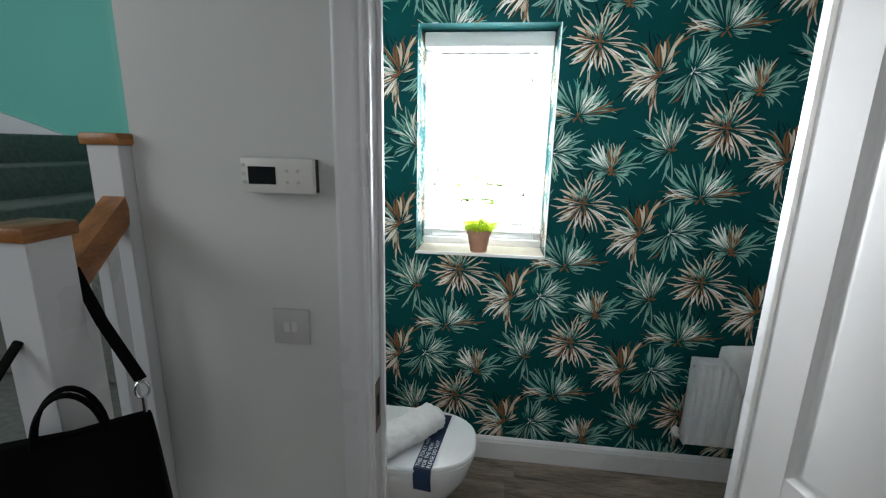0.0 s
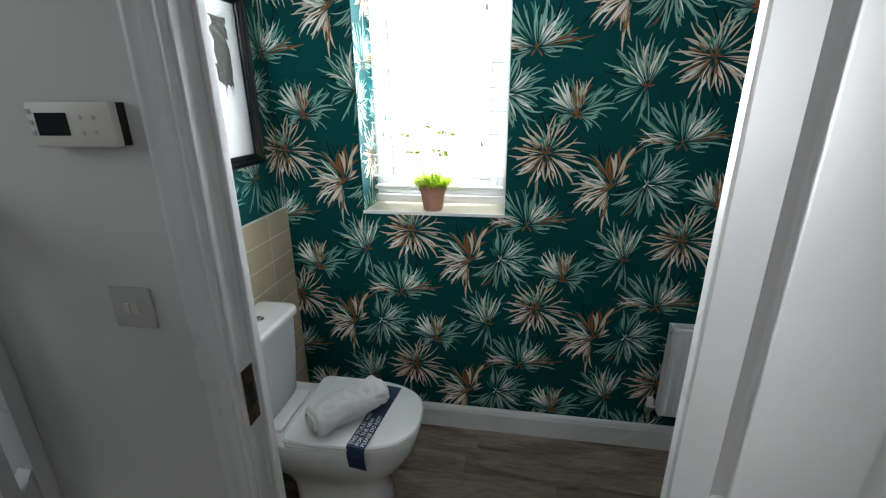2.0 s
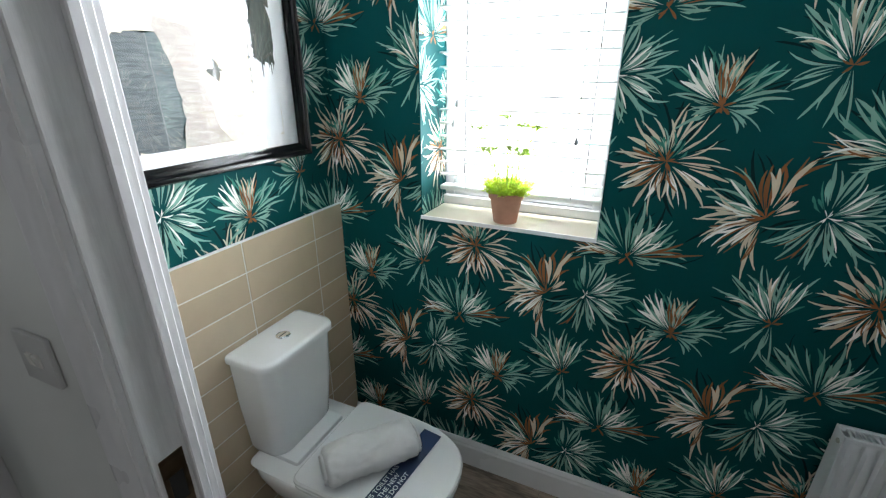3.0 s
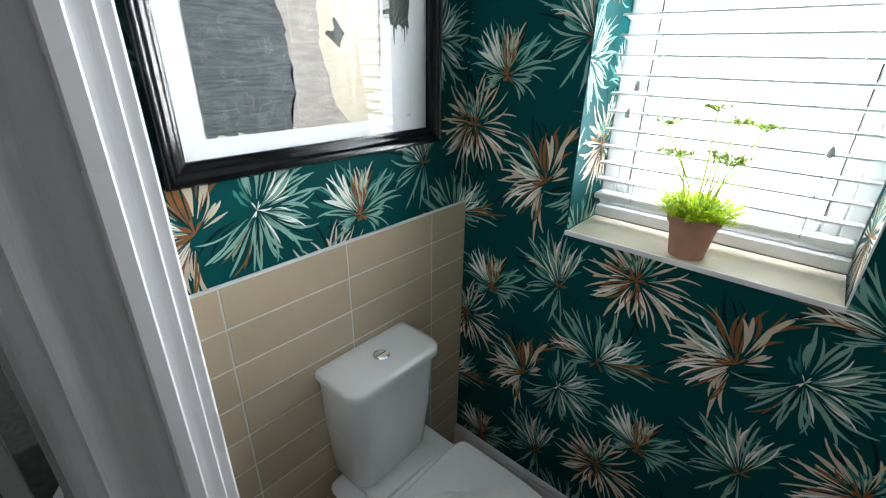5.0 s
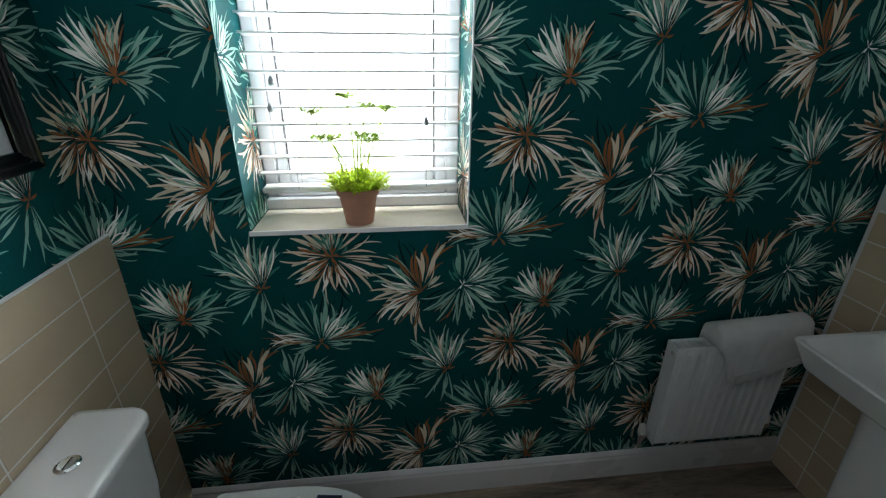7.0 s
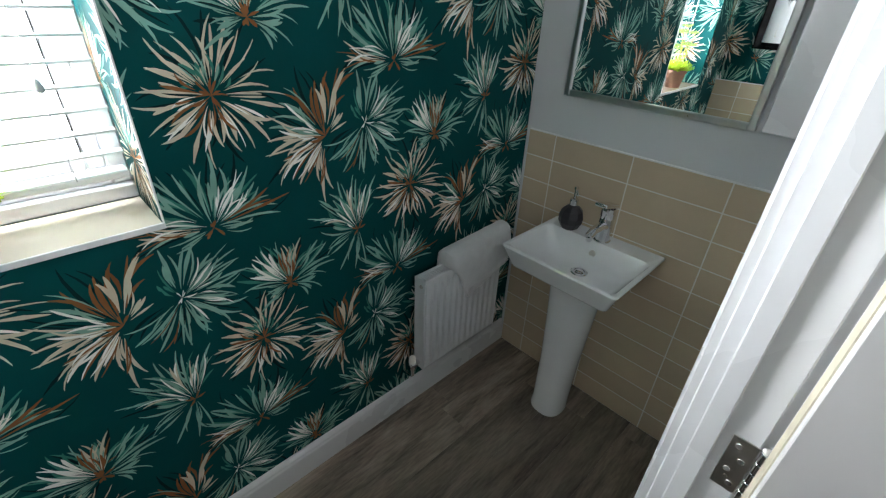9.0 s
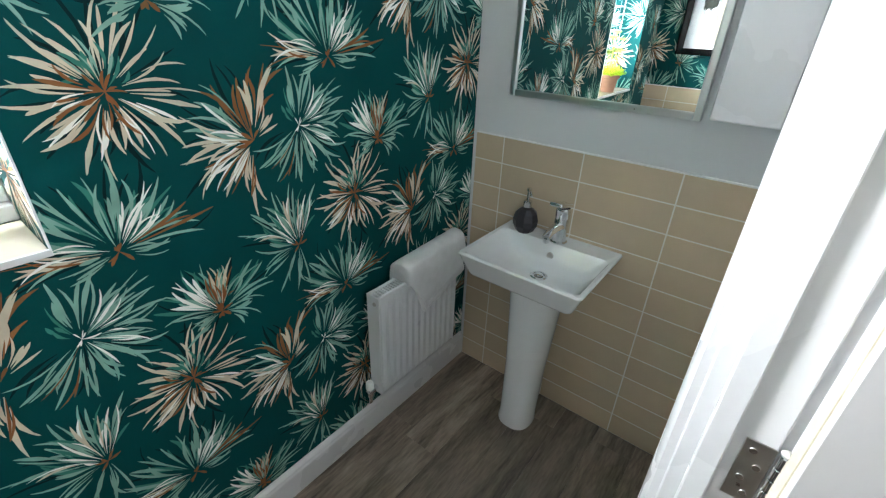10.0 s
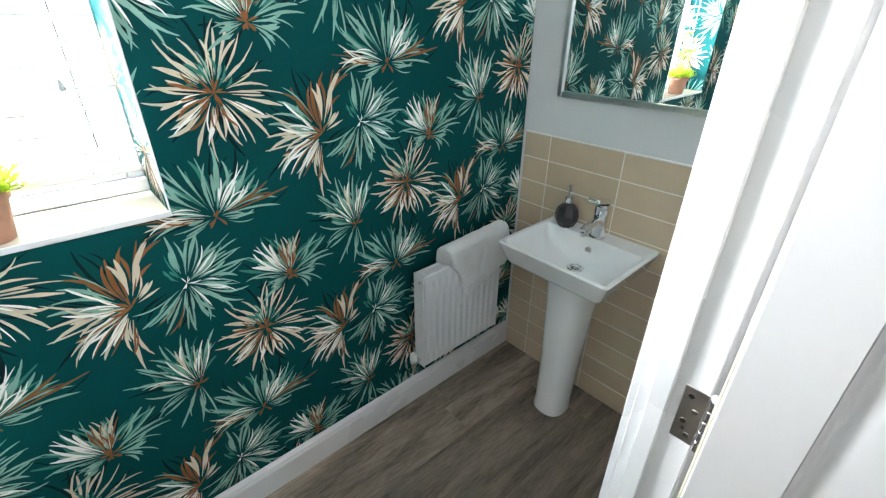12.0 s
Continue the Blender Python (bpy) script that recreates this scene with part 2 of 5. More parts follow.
def box(lo, hi, bevel=0.0, segments=1, bm=None):
    b = bmesh.new()
    bmesh.ops.create_cube(b, size=1)
    for v in b.verts:
        v.co = Vector([lo[i] + (v.co[i] + 0.5) * (hi[i] - lo[i]) for i in range(3)])
    if bevel:
        bmesh.ops.bevel(b, geom=b.edges[:], offset=bevel, segments=segments, affect="EDGES", profile=0.5)
    return join(bm, b) if bm else b


def join(bm, other):
    me = bpy.data.meshes.new("tmp")
    other.to_mesh(me)
    other.free()
    bm.from_mesh(me)
    bpy.data.meshes.remove(me)
    return bm


def loft(rings, caps=True, bm=None, closed=True):
    """A skin over rings of equally many points."""
    b = bm or bmesh.new()
    vs = [[b.verts.new(p) for p in r] for r in rings]
    n = len(vs[0])
    for r0, r1 in zip(vs, vs[1:]):
        for i in range(n if closed else n - 1):
            b.faces.new((r0[i], r0[(i + 1) % n], r1[(i + 1) % n], r1[i]))
    if caps:
        b.faces.new(vs[0][::-1]), b.faces.new(vs[-1])
    return b


def circle(c, r, axis="z", n=24, ry=None):
    ry = r if ry is None else ry
    out = []
    for i in range(n):
        a = 2 * math.pi * i / n
        u, v = r * math.cos(a), ry * math.sin(a)
        out.append({"z": (c[0] + u, c[1] + v, c[2]), "x": (c[0], c[1] + u, c[2] + v), "y": (c[0] + u, c[1], c[2] + v)}[axis])
    return out


def turned(c, profile, axis="z", n=24, bm=None):
    """A turned body: profile of (along, radius) from c."""
    k = "xyz".index(axis)
    return loft([circle([c[i] + (d if i == k else 0) for i in range(3)], max(r, 1e-4), axis, n) for d, r in profile], True, bm)


def tube(points, r, n=8, bm=None, flat=1.0):
    """A tube along points."""
    pts = [Vector(p) for p in points]
    rings = []
    for i, p in enumerate(pts):
        d = (pts[min(i + 1, len(pts) - 1)] - pts[max(i - 1, 0)]).normalized()
        side = d.cross(Vector((0, 0, 1)))
        side = side.normalized() if side.length > 0.05 else d.cross(Vector((0, 1, 0))).normalized()
        up = side.cross(d)
        rr = r[i] if isinstance(r, (list, tuple)) else r
        rings.append([p + (side * math.cos(a) + up * math.sin(a) * flat) * rr for a in (2 * math.pi * k / n for k in range(n))])
    return loft(rings, True, bm)


def rounded(x0, x1, y0, y1, z, r, n=5):
    """A rounded rectangle's ring at height z; r: one radius, or four from (x1,y1) round by (x0,y1)."""
    rs = r if isinstance(r, (list, tuple)) else (r,) * 4
    out = []
    for (cx, cy, sx, sy), rad, start in zip(((x1, y1, -1, -1), (x0, y1, 1, -1), (x0, y0, 1, 1), (x1, y0, -1, 1)), rs, (0, 90, 180, 270)):
        for i in range(n):
            a = radians(start + 90 * i / (n - 1))
            out.append((cx + sx * rad + rad * math.cos(a), cy + sy * rad + rad * math.sin(a), z))
    return out


def prism(profile, axis, a, b, bm=None):
    """A section drawn out along an axis. profile: for x (y,z); for z (x,y); for y (x,z)."""
    def place(p, d):
        return {"x": (d, p[0], p[1]), "y": (p[0], d, p[1]), "z": (p[0], p[1], d)}[axis]
    return loft([[place(p, a) for p in profile], [place(p, b) for p in profile]], True, bm)


# ---- walls, floor, ceiling ----
b = box((XL - 0.2, YW, 0), (WX0, YG + 0.06, CEIL))
box((WX1, YW, 0), (XR + 0.2, YG + 0.06, CEIL), bm=b)
box((WX0, YW, 0), (WX1, YG + 0.06, WZ0 - 0.012), bm=b)
box((WX0, YW, WZ1), (WX1, YG + 0.06, CEIL), bm=b)
wall_north = structure("wall_north", b, M_PAPER, "dark teal wallpapered wall with painted starburst leaves round a window", "wall")
wall_west = structure("wall_west", box((XL - 0.15, YI, 0), (XL - 0.008, YW, CEIL)), M_PAPER, "teal wallpapered wall with a beige tiled lower half", "wall")
wall_east = structure("wall_east", box((XR + 0.008, YI, 0), (XR + 0.15, YW, CEIL)), M_PAINT, "pale grey painted wall above beige tiles", "wall")
SKEW[0] = 0.025
b = box((-0.028, YH, 0), (DX0 - 0.03, YI, CEIL))
box((DX1 + 0.03, YH, 0), (XR + 0.15, YI, CEIL), bm=b)
box((DX0 - 0.03, YH, DZ + 0.03), (DX1 + 0.03, YI, CEIL), bm=b)
wall_south = structure("wall_south", b, M_HALL, "off-white painted partition wall with a doorway", "wall")
SKEW[0] = 0.0
b = box((XL - 0.01, YI - 0.03, -0.1), (XR + 0.01, YW + 0.01, -0.003))
floor = structure("floor", b, M_SUBFLOOR, "grey oak vinyl plank floor of the toilet", "floor")
hall_floor = structure("hall_floor", box((-2.6, -2.3, -0.1), (2.6, YI - 0.03, -0.003)), M_SUBFLOOR, "grey oak plank floor of the hall", "floor")
structure("ceiling", box((-0.3, YI, CEIL), (XR + 0.2, YG + 0.1, CEIL + 0.1)), M_CEIL, "white painted ceiling", "ceiling")
structure("hall_ceiling", box((-0.09, -2.3, CEIL), (2.6, YI, CEIL + 0.1)), M_CEIL, "white painted hall ceiling", "ceiling")
structure("wall_hall_east", box((2.3, -2.3, 0), (2.45, YH, CEIL)), M_HALL, "off-white hall wall", "wall")
structure("wall_hall_south", box((-2.6, -2.45, 0), (2.6, -2.3, 3.4)), M_HALL, "off-white hall wall behind the walker", "wall")
structure("wall_stairs_north", box((-2.6, TEAL_Y, 0), (-0.09, TEAL_Y + 0.12, 3.4)), M_TEALWALL, "teal painted wall beside the carpeted stairs", "wall")
structure("wall_stairs_west", box((-2.75, -2.3, 0), (-2.6, TEAL_Y, 3.4)), M_HALL, "off-white wall at the stairs", "wall")
structure("stairs_ceiling", box((-2.75, -2.45, 3.4), (-0.09, TEAL_Y + 0.12, 3.5)), M_CEIL, "white painted ceiling above the stairs", "ceiling")
structure("stairs_end_wall", box((-0.14, YI, 0), (-0.092, TEAL_Y, 3.4)), M_TEALWALL, "teal painted side wall of the stairs", "wall")

SKIRT = [(0, 0), (0.018, 0), (0.018, 0.098), (0.014, 0.107), (0.014, 0.114), (0.008, 0.124), (0.004, 0.128), (0, 0.128)]


def skirting(name, x0, x1, y, sign):
    return structure(name, prism([(y + sign * a, z) for a, z in SKIRT], "x", x0, x1), M_GLOSS, "white moulded skirting board", "skirting board")


skirting("baseboard", XL, XR - 0.001, YW, -1)
SKEW[0] = 0.025
skirting("baseboard_hall", -0.028, DX0 - 0.1, YH, -1)
skirting("baseboard_hall_east", DX1 + 0.1, 2.3, YH, -1)

# door lining, stops and architraves
SKEW[0] = 0.025
b = box((DX0 - 0.03, YH, 0), (DX0, YI, DZ + 0.03), 0.002)
structure("door_lining_west", b, M_GRAINED, "white painted door jamb with a strike plate", "door frame")
structure("door_lining_east", box((DX1, YH, 0), (DX1 + 0.03, YI, DZ + 0.03), 0.002), M_GLOSS, "white painted door jamb with steel hinges", "door frame")
structure("door_lining_head", box((DX0, YH, DZ), (DX1, YI, DZ + 0.03), 0.002), M_GLOSS, "white painted door head", "door frame")
b = box((DX0, YH + 0.055, 0), (DX0 + 0.012, YI - 0.02, DZ), 0.002)
box((DX1 - 0.012, YH + 0.045, 0), (DX1, YI - 0.02, DZ), 0.002, bm=b)
box((DX0 + 0.012, YH + 0.045, DZ - 0.012), (DX1 - 0.012, YI - 0.02, DZ), 0.002, bm=b)
structure("door_stop", b, M_GLOSS, "white painted door stop", "door frame")
ARCH = [(0, 0), (0, 0.011), (0.004, 0.014), (0.012, 0.012), (0.02, 0.017), (0.034, 0.0185), (0.05, 0.0165), (0.056, 0.019), (0.064, 0.019), (0.07, 0.015), (0.07, 0)]


def architrave(name, x, sx, y, sy):
    p = [(x + sx * a, y + sy * d) for a, d in ARCH]
    return structure(name, prism(p, "z", 0, DZ + 0.006), M_GLOSS, "white moulded architrave round the doorway", "architrave", smooth=35)


for tag, y, sy in (("hall", YH, -1), ("room", YI, 1)):
    architrave("architrave_west_" + tag, DX0 - 0.006, -1, y, sy)
    architrave("architrave_east_" + tag, DX1 + 0.006, 1, y, sy)
    structure("architrave_head_" + tag, prism([(y + sy * d, DZ + 0.006 + a) for a, d in ARCH], "x", DX0 - 0.076, DX1 + 0.076), M_GLOSS,
              "white moulded architrave over the doorway", "architrave", smooth=35)


# ---- door leaf, folded back into the hall ----
def door_leaf():
    w, t, h = 0.76, 0.036, 2.0
    d = thing("door_1", (0, 0, 0), "white moulded four-panel door standing open into the hall", "door", kind="structure")
    rail = ((0.0, 0.2), (0.80, 0.96), (1.89, h))
    b = bmesh.new()
    cols = ((0.095, 0.32), (0.40, w - 0.1))
    rows = ((0.2, 0.80), (0.96, 1.89))
    for x0, x1 in ((0, 0.095), (0.32, 0.40), (w - 0.1, w)):
        box((x0, 0, 0), (x1, t, h), 0.0015, bm=b)
    for z0, z1 in rail:
        for x0, x1 in cols:
            box((x0, 0.0002, z0), (x1, t - 0.0002, z1), bm=b)
    ob_parts = [("door_frame", b)]
    for x0, x1 in cols:
        for z0, z1 in rows:
            p = bmesh.new()
            # sunk, sloped moulding and raised field on both faces
            for y0, s in ((0.0, 1), (t, -1)):
                def ring(inset, depth):
                    return [(x0 + inset, y0 + s * depth, z0 + inset), (x1 - inset, y0 + s * depth, z0 + inset),
                            (x1 - inset, y0 + s * depth, z1 - inset), (x0 + inset, y0 + s * depth, z1 - inset)]
                rings = [ring(0, 0.0006), ring(0.004, 0.004), ring(0.008, 0.009), ring(0.014, 0.0115), ring(0.02, 0.0115), ring(0.034, 0.004), ring(0.038, 0.003)]
                loft(rings, False, p)
                p.faces.new([p.verts.new(q) for q in rings[-1]])
            bmesh.ops.remove_doubles(p, verts=p.verts, dist=0.0001)
            ob_parts.append(("door_panel", p))
    return d, ob_parts


SKEW[0] = 0.0
door, pieces = door_leaf()
HINGE = Vector((DX1, YH + 0.018, 0.008))
TURN_DOOR = Matrix.Translation(HINGE) @ Matrix.Rotation(radians(DOOR_TURN), 4, "Z")
for nm, b in pieces:
    bmesh.ops.translate(b, vec=(0.004, -0.036, 0), verts=b.verts)
    bmesh.ops.transform(b, matrix=TURN_DOOR, verts=b.verts)
    part(nm, b, M_DOOR, door, smooth=30)
b = box((0.002, -0.027, 0.0), (0.0045, -0.009, 2.0))
bmesh.ops.transform(b, matrix=TURN_DOOR, verts=b.verts)
part("door_edge", b, M_RAWEDGE, door, "unpainted cream hinge edge")


# ---- window ----
def window():
    w = thing("window_1", ((WX0 + WX1) / 2, YG, WZ0), "white plastic window behind an open slatted blind", "window", kind="structure")
    f = 0.04
    x0, x1, z0, z1 = WX0, WX1, WZ0 + 0.035, WZ1
    b = box((x0, YG - 0.01, z0), (x0 + f, YG + 0.055, z1), 0.004)
    box((x1 - f, YG - 0.01, z0), (x1, YG + 0.055, z1), 0.004, bm=b)
    box((x0 + f, YG - 0.01, z0), (x1 - f, YG + 0.055, z0 + f), 0.004, bm=b)
    box((x0 + f, YG - 0.01, z1 - f), (x1 - f, YG + 0.055, z1), 0.004, bm=b)
    part("window_frame", b, M_UPVC, w, smooth=40)
    s = 0.038
    x0, x1, z0, z1 = x0 + f, x1 - f, z0 + f, z1 - f
    b = box((x0, YG - 0.002, z0), (x0 + s, YG + 0.045, z1), 0.005)
    box((x1 - s, YG - 0.002, z0), (x1, YG + 0.045, z1), 0.005, bm=b)
    box((x0 + s, YG - 0.002, z0), (x1 - s, YG + 0.045, z0 + s), 0.005, bm=b)
    box((x0 + s, YG - 0.002, z1 - s), (x1 - s, YG + 0.045, z1), 0.005, bm=b)
    part("window_sash", b, M_UPVC, w, smooth=40)
    g = bmesh.new()
    for lo, hi in (((x0 + s, z0 + s), (x0 + s + 0.003, z1 - s)), ((x1 - s - 0.003, z0 + s), (x1 - s, z1 - s)), ((x0 + s, z0 + s), (x1 - s, z0 + s + 0.005)), ((x0 + s, z1 - s - 0.005), (x1 - s, z1 - s))):
        box((lo[0], YG - 0.0035, lo[1]), (hi[0], YG + 0.016, hi[1]), bm=g)
    part("gasket", g, M_DARK, w, "dark rubber glazing gasket")
    p = part("pane", box((x0 + s, YG + 0.018, z0 + s), (x1 - s, YG + 0.022, z1 - s)), M_GLASS, w)
    p.visible_shadow = False
    b = box((WX0, YG - 0.03, WZ0), (WX1, YG + 0.05, WZ0 + 0.035), 0.003)
    part("window_board", b, M_UPVC, w)


window()

sill = thing("window_sill", (0.77, 2.6, WZ0 - 0.012), "cream glazed tiled window sill with a white edge trim", "window sill", kind="structure")
n = 1
for i in range(n):
    x0 = WX0 + 0.002 + i * (WX1 - WX0 - 0.002) / n
    part("sill_tile", box((x0, YW + 0.002, WZ0 - 0.011), (x0 + (WX1 - WX0) / n - 0.003, YG - 0.031, WZ0), 0.001), M_SILLTILE, sill)
part("edge_trim", box((WX0 - 0.003, YW - 0.004, WZ0 - 0.013), (WX1 + 0.003, YW + 0.0015, WZ0 + 0.001), 0.001), M_UPVC, sill)
part("corner_bead", box((WX1 - 0.001, YW - 0.003, WZ0 + 0.0015), (WX1 + 0.003, YW + 0.0015, WZ1), 0.0005), M_UPVC, sill)


def blind():
    y, x0, x1 = YG - 0.062, WX0 + 0.01, WX1 - 0.01
    w = thing("venetian_blind", (0.77, y, WZ0 + 0.1), "white venetian blind with wide open slats and pull cords", "window blind")
    part("head_rail", box((x0, y - 0.035, WZ1 - 0.07), (x1, y + 0.035, WZ1 - 0.005), 0.004), M_BLIND, w)
    zb = WZ0 + 0.082
    part("bottom_rail", box((x0, y - 0.026, zb - 0.012), (x1, y + 0.026, zb + 0.006), 0.004), M_BLIND, w)
    n = 18
    step = (WZ1 - 0.085 - zb) / n
    me = None
    for i in range(1, n):
        z = zb + i * step
        prof = [(y + a * 0.025, z + 0.0035 * (1 - a * a) - 0.10 * a * 0.025) for a in (-1, -0.5, 0, 0.5, 1)]
        prof = prof + [(p, q - 0.0052) for p, q in prof[::-1]]
        part("slat", prism(prof, "x", x0, x1), M_BLIND, w, smooth=50)
    for x in (x0 + 0.11, x1 - 0.10):
        for dy in (-0.0275, 0.0275):
            part("ladder_cord", tube([(x, y + dy, zb), (x, y + dy, WZ1 - 0.07)], 0.0012, 5), M_CORD, w)
    for x, z in ((x0 + 0.075, 1.53), (x0 + 0.062, 1.46), (x1 - 0.1, 1.42), (x1 - 0.09, 1.95)):
        c = part("pull_cord", tube([(x, y - 0.04, z), (x, y - 0.04, WZ1 - 0.07)], 0.001, 5), M_BLIND, w)
        part("tassel", turned((x, y - 0.04, z - 0.025), [(0, 0.004), (0.003, 0.0075), (0.014, 0.007), (0.024, 0.003), (0.026, 0.001)], "z", 12), M_CORD, c, smooth=40)


blind()


# ---- toilet ----
def toilet():
    cx, cy = XL, 1.978
    w = thing("toilet", (cx + 0.35, cy, 0), "white ceramic close-coupled toilet with its lid closed", "toilet")

    def ring(x0, x1, hw, z, sq=2.6, back=0.6):
        """Plan of pan: square behind, rounded in front."""
        out = []
        for i in range(40):
            a = 2 * math.pi * i / 40
            c, s = math.cos(a), math.sin(a)
            e = 2 / sq if c > 0 else 2 / (7 if z < 0.4 else 14)
            mid = x0 + (x1 - x0) * back * 0.6
            rx = (x1 - mid) if c > 0 else (mid - x0)
            out.append((mid + rx * math.copysign(abs(c) ** e, c), cy + hw * math.copysign(abs(s) ** (2 / sq if c > 0 else 2 / (4.5 if z < 0.4 else 11)), s), z))
        return out

    rings = [ring(cx + 0.2, cx + 0.585, 0.118, 0.0), ring(cx + 0.2, cx + 0.588, 0.12, 0.012), ring(cx + 0.2, cx + 0.58, 0.108, 0.06), ring(cx + 0.19, cx + 0.575, 0.104, 0.13),
             ring(cx + 0.17, cx + 0.6, 0.118, 0.18), ring(cx + 0.12, cx + 0.65, 0.15, 0.24), ring(cx + 0.06, cx + 0.69, 0.18, 0.31),
             ring(cx + 0.03, cx + 0.705, 0.191, 0.365), ring(cx + 0.025, cx + 0.708, 0.192, 0.392), ring(cx + 0.03, cx + 0.7, 0.187, 0.4)]
    part("pan", loft(rings), M_CERAMIC, w, smooth=60)
    part("seat", loft([ring(cx + 0.24, cx + 0.71, 0.192, 0.402), ring(cx + 0.235, cx + 0.716, 0.198, 0.407), ring(cx + 0.235, cx + 0.716, 0.198, 0.416), ring(cx + 0.24, cx + 0.711, 0.194, 0.42)]),
         M_SEAT, w, "white plastic seat ring", smooth=35)
    lid = [ring(cx + 0.24, cx + 0.712, 0.195, 0.4225), ring(cx + 0.234, cx + 0.718, 0.2, 0.426), ring(cx + 0.234, cx + 0.718, 0.2, 0.434), ring(cx + 0.24, cx + 0.712, 0.195, 0.441),
           ring(cx + 0.27, cx + 0.675, 0.165, 0.4445), ring(cx + 0.38, cx + 0.56, 0.06, 0.446)]
    part("lid", loft(lid), M_SEAT, w, "closed white lid", smooth=35)
    part("plinth_block", box((cx + 0.03, cy - 0.125, 0.39), (cx + 0.2, cy + 0.125, 0.415), 0.01, 2), M_CERAMIC, w, smooth=40)

    def tank(x0, x1, hw, z, r=0.05):
        return rounded(x0, x1, cy - hw, cy + hw, z, (r, 0.012, 0.012, r), 7)

    part("cistern", loft([tank(cx + 0.012, cx + 0.135, 0.128, 0.402), tank(cx + 0.008, cx + 0.15, 0.138, 0.43), tank(cx + 0.004, cx + 0.165, 0.15, 0.6), tank(cx + 0.004, cx + 0.172, 0.156, 0.775)]),
         M_CERAMIC, w, smooth=40)
    part("cistern_lid", loft([tank(cx + 0.004, cx + 0.176, 0.16, 0.777), tank(cx + 0.002, cx + 0.182, 0.166, 0.781), tank(cx + 0.002, cx + 0.182, 0.166, 0.797), tank(cx + 0.005, cx + 0.178, 0.162, 0.804),
                              tank(cx + 0.02, cx + 0.163, 0.146, 0.807, 0.04)]), M_CERAMIC, w, smooth=50)
    bt = part("flush_button", turned((cx + 0.09, cy, 0.806), [(0, 0.024), (0.004, 0.024), (0.006, 0.021), (0.0045, 0.019), (0.0045, 0.001)], "z", 32), M_CHROME, w, "round chrome dual flush button", smooth=40)
    part("button_half", loft([circle((cx + 0.09, cy, 0.8105), 0.0175), circle((cx + 0.09, cy, 0.8125), 0.0165)]), M_CHROME, bt)
    part("button_split", box((cx + 0.0885, cy - 0.0165, 0.8126), (cx + 0.0915, cy + 0.0165, 0.8129)), M_DARK, bt)
    part("bolt_cap", turned((cx + 0.43, cy - 0.112, 0.03), [(0, 0.001), (-0.001, 0.007), (0.004, 0.006), (0.006, 0.001)], "y", 12), M_CHROME, w)
    return w


toilet()


def towel_roll():
    z = 0.447 + 0.054
    a, b2 = Vector((0.41, 1.815, z)), Vector((0.60, 2.04, z))
    w = thing("rolled_towel", (0.45, 1.985, 0.447), "white rolled hand towel lying across the toilet lid", "towel")
    d = (b2 - a)
    L = d.length
    d.normalize()
    side = Vector((-d.y, d.x, 0))
    b = bmesh.new()
    rings = []
    for k in range(61):
        u = k / 60
        rr = 0.056 * (1 - 0.35 * max(0, 1 - u / 0.05) ** 2 - 0.3 * max(0, (u - 0.95) / 0.05) ** 2)
        ring = []
        for i in range(48):
            t = 2 * math.pi * i / 48
            wob = 1 + 0.15 * noise.noise(Vector((u * 5, math.cos(t) * 1.5, math.sin(t) * 1.5))) + 0.09 * noise.noise(Vector((u * 14, math.cos(t) * 4, math.sin(t) * 4))) + 0.05 * noise.noise(Vector((u * 5, t * 7, 2.0)))
            step = 0.006 if 0.3 < t < 0.9 else 0.0
            x, y = math.cos(t) * (rr * 1.12 * wob + step), math.sin(t) * (rr * wob * 0.93 + step)
            ring.append(a + d * L * u + side * x + Vector((0, 0, max(y, -0.049))))
        rings.append(ring)
    part("towel_body", loft(rings, True, b), M_TOWEL, w, smooth=70)
    # the coil that shows at each end
    for e, s in ((a, -1), (b2, 1)):
        pts = []
        for i in range(70):
            t = i / 69 * 5.2 * math.pi
            r = 0.006 + 0.0385 * i / 69
            pts.append(e + d * s * 0.003 + side * math.cos(t) * r * 1.08 + Vector((0, 0, math.sin(t) * r * 0.9)))
        part("coil", tube(pts, 0.0052, 6), M_TOWEL, w, smooth=70)


towel_roll()


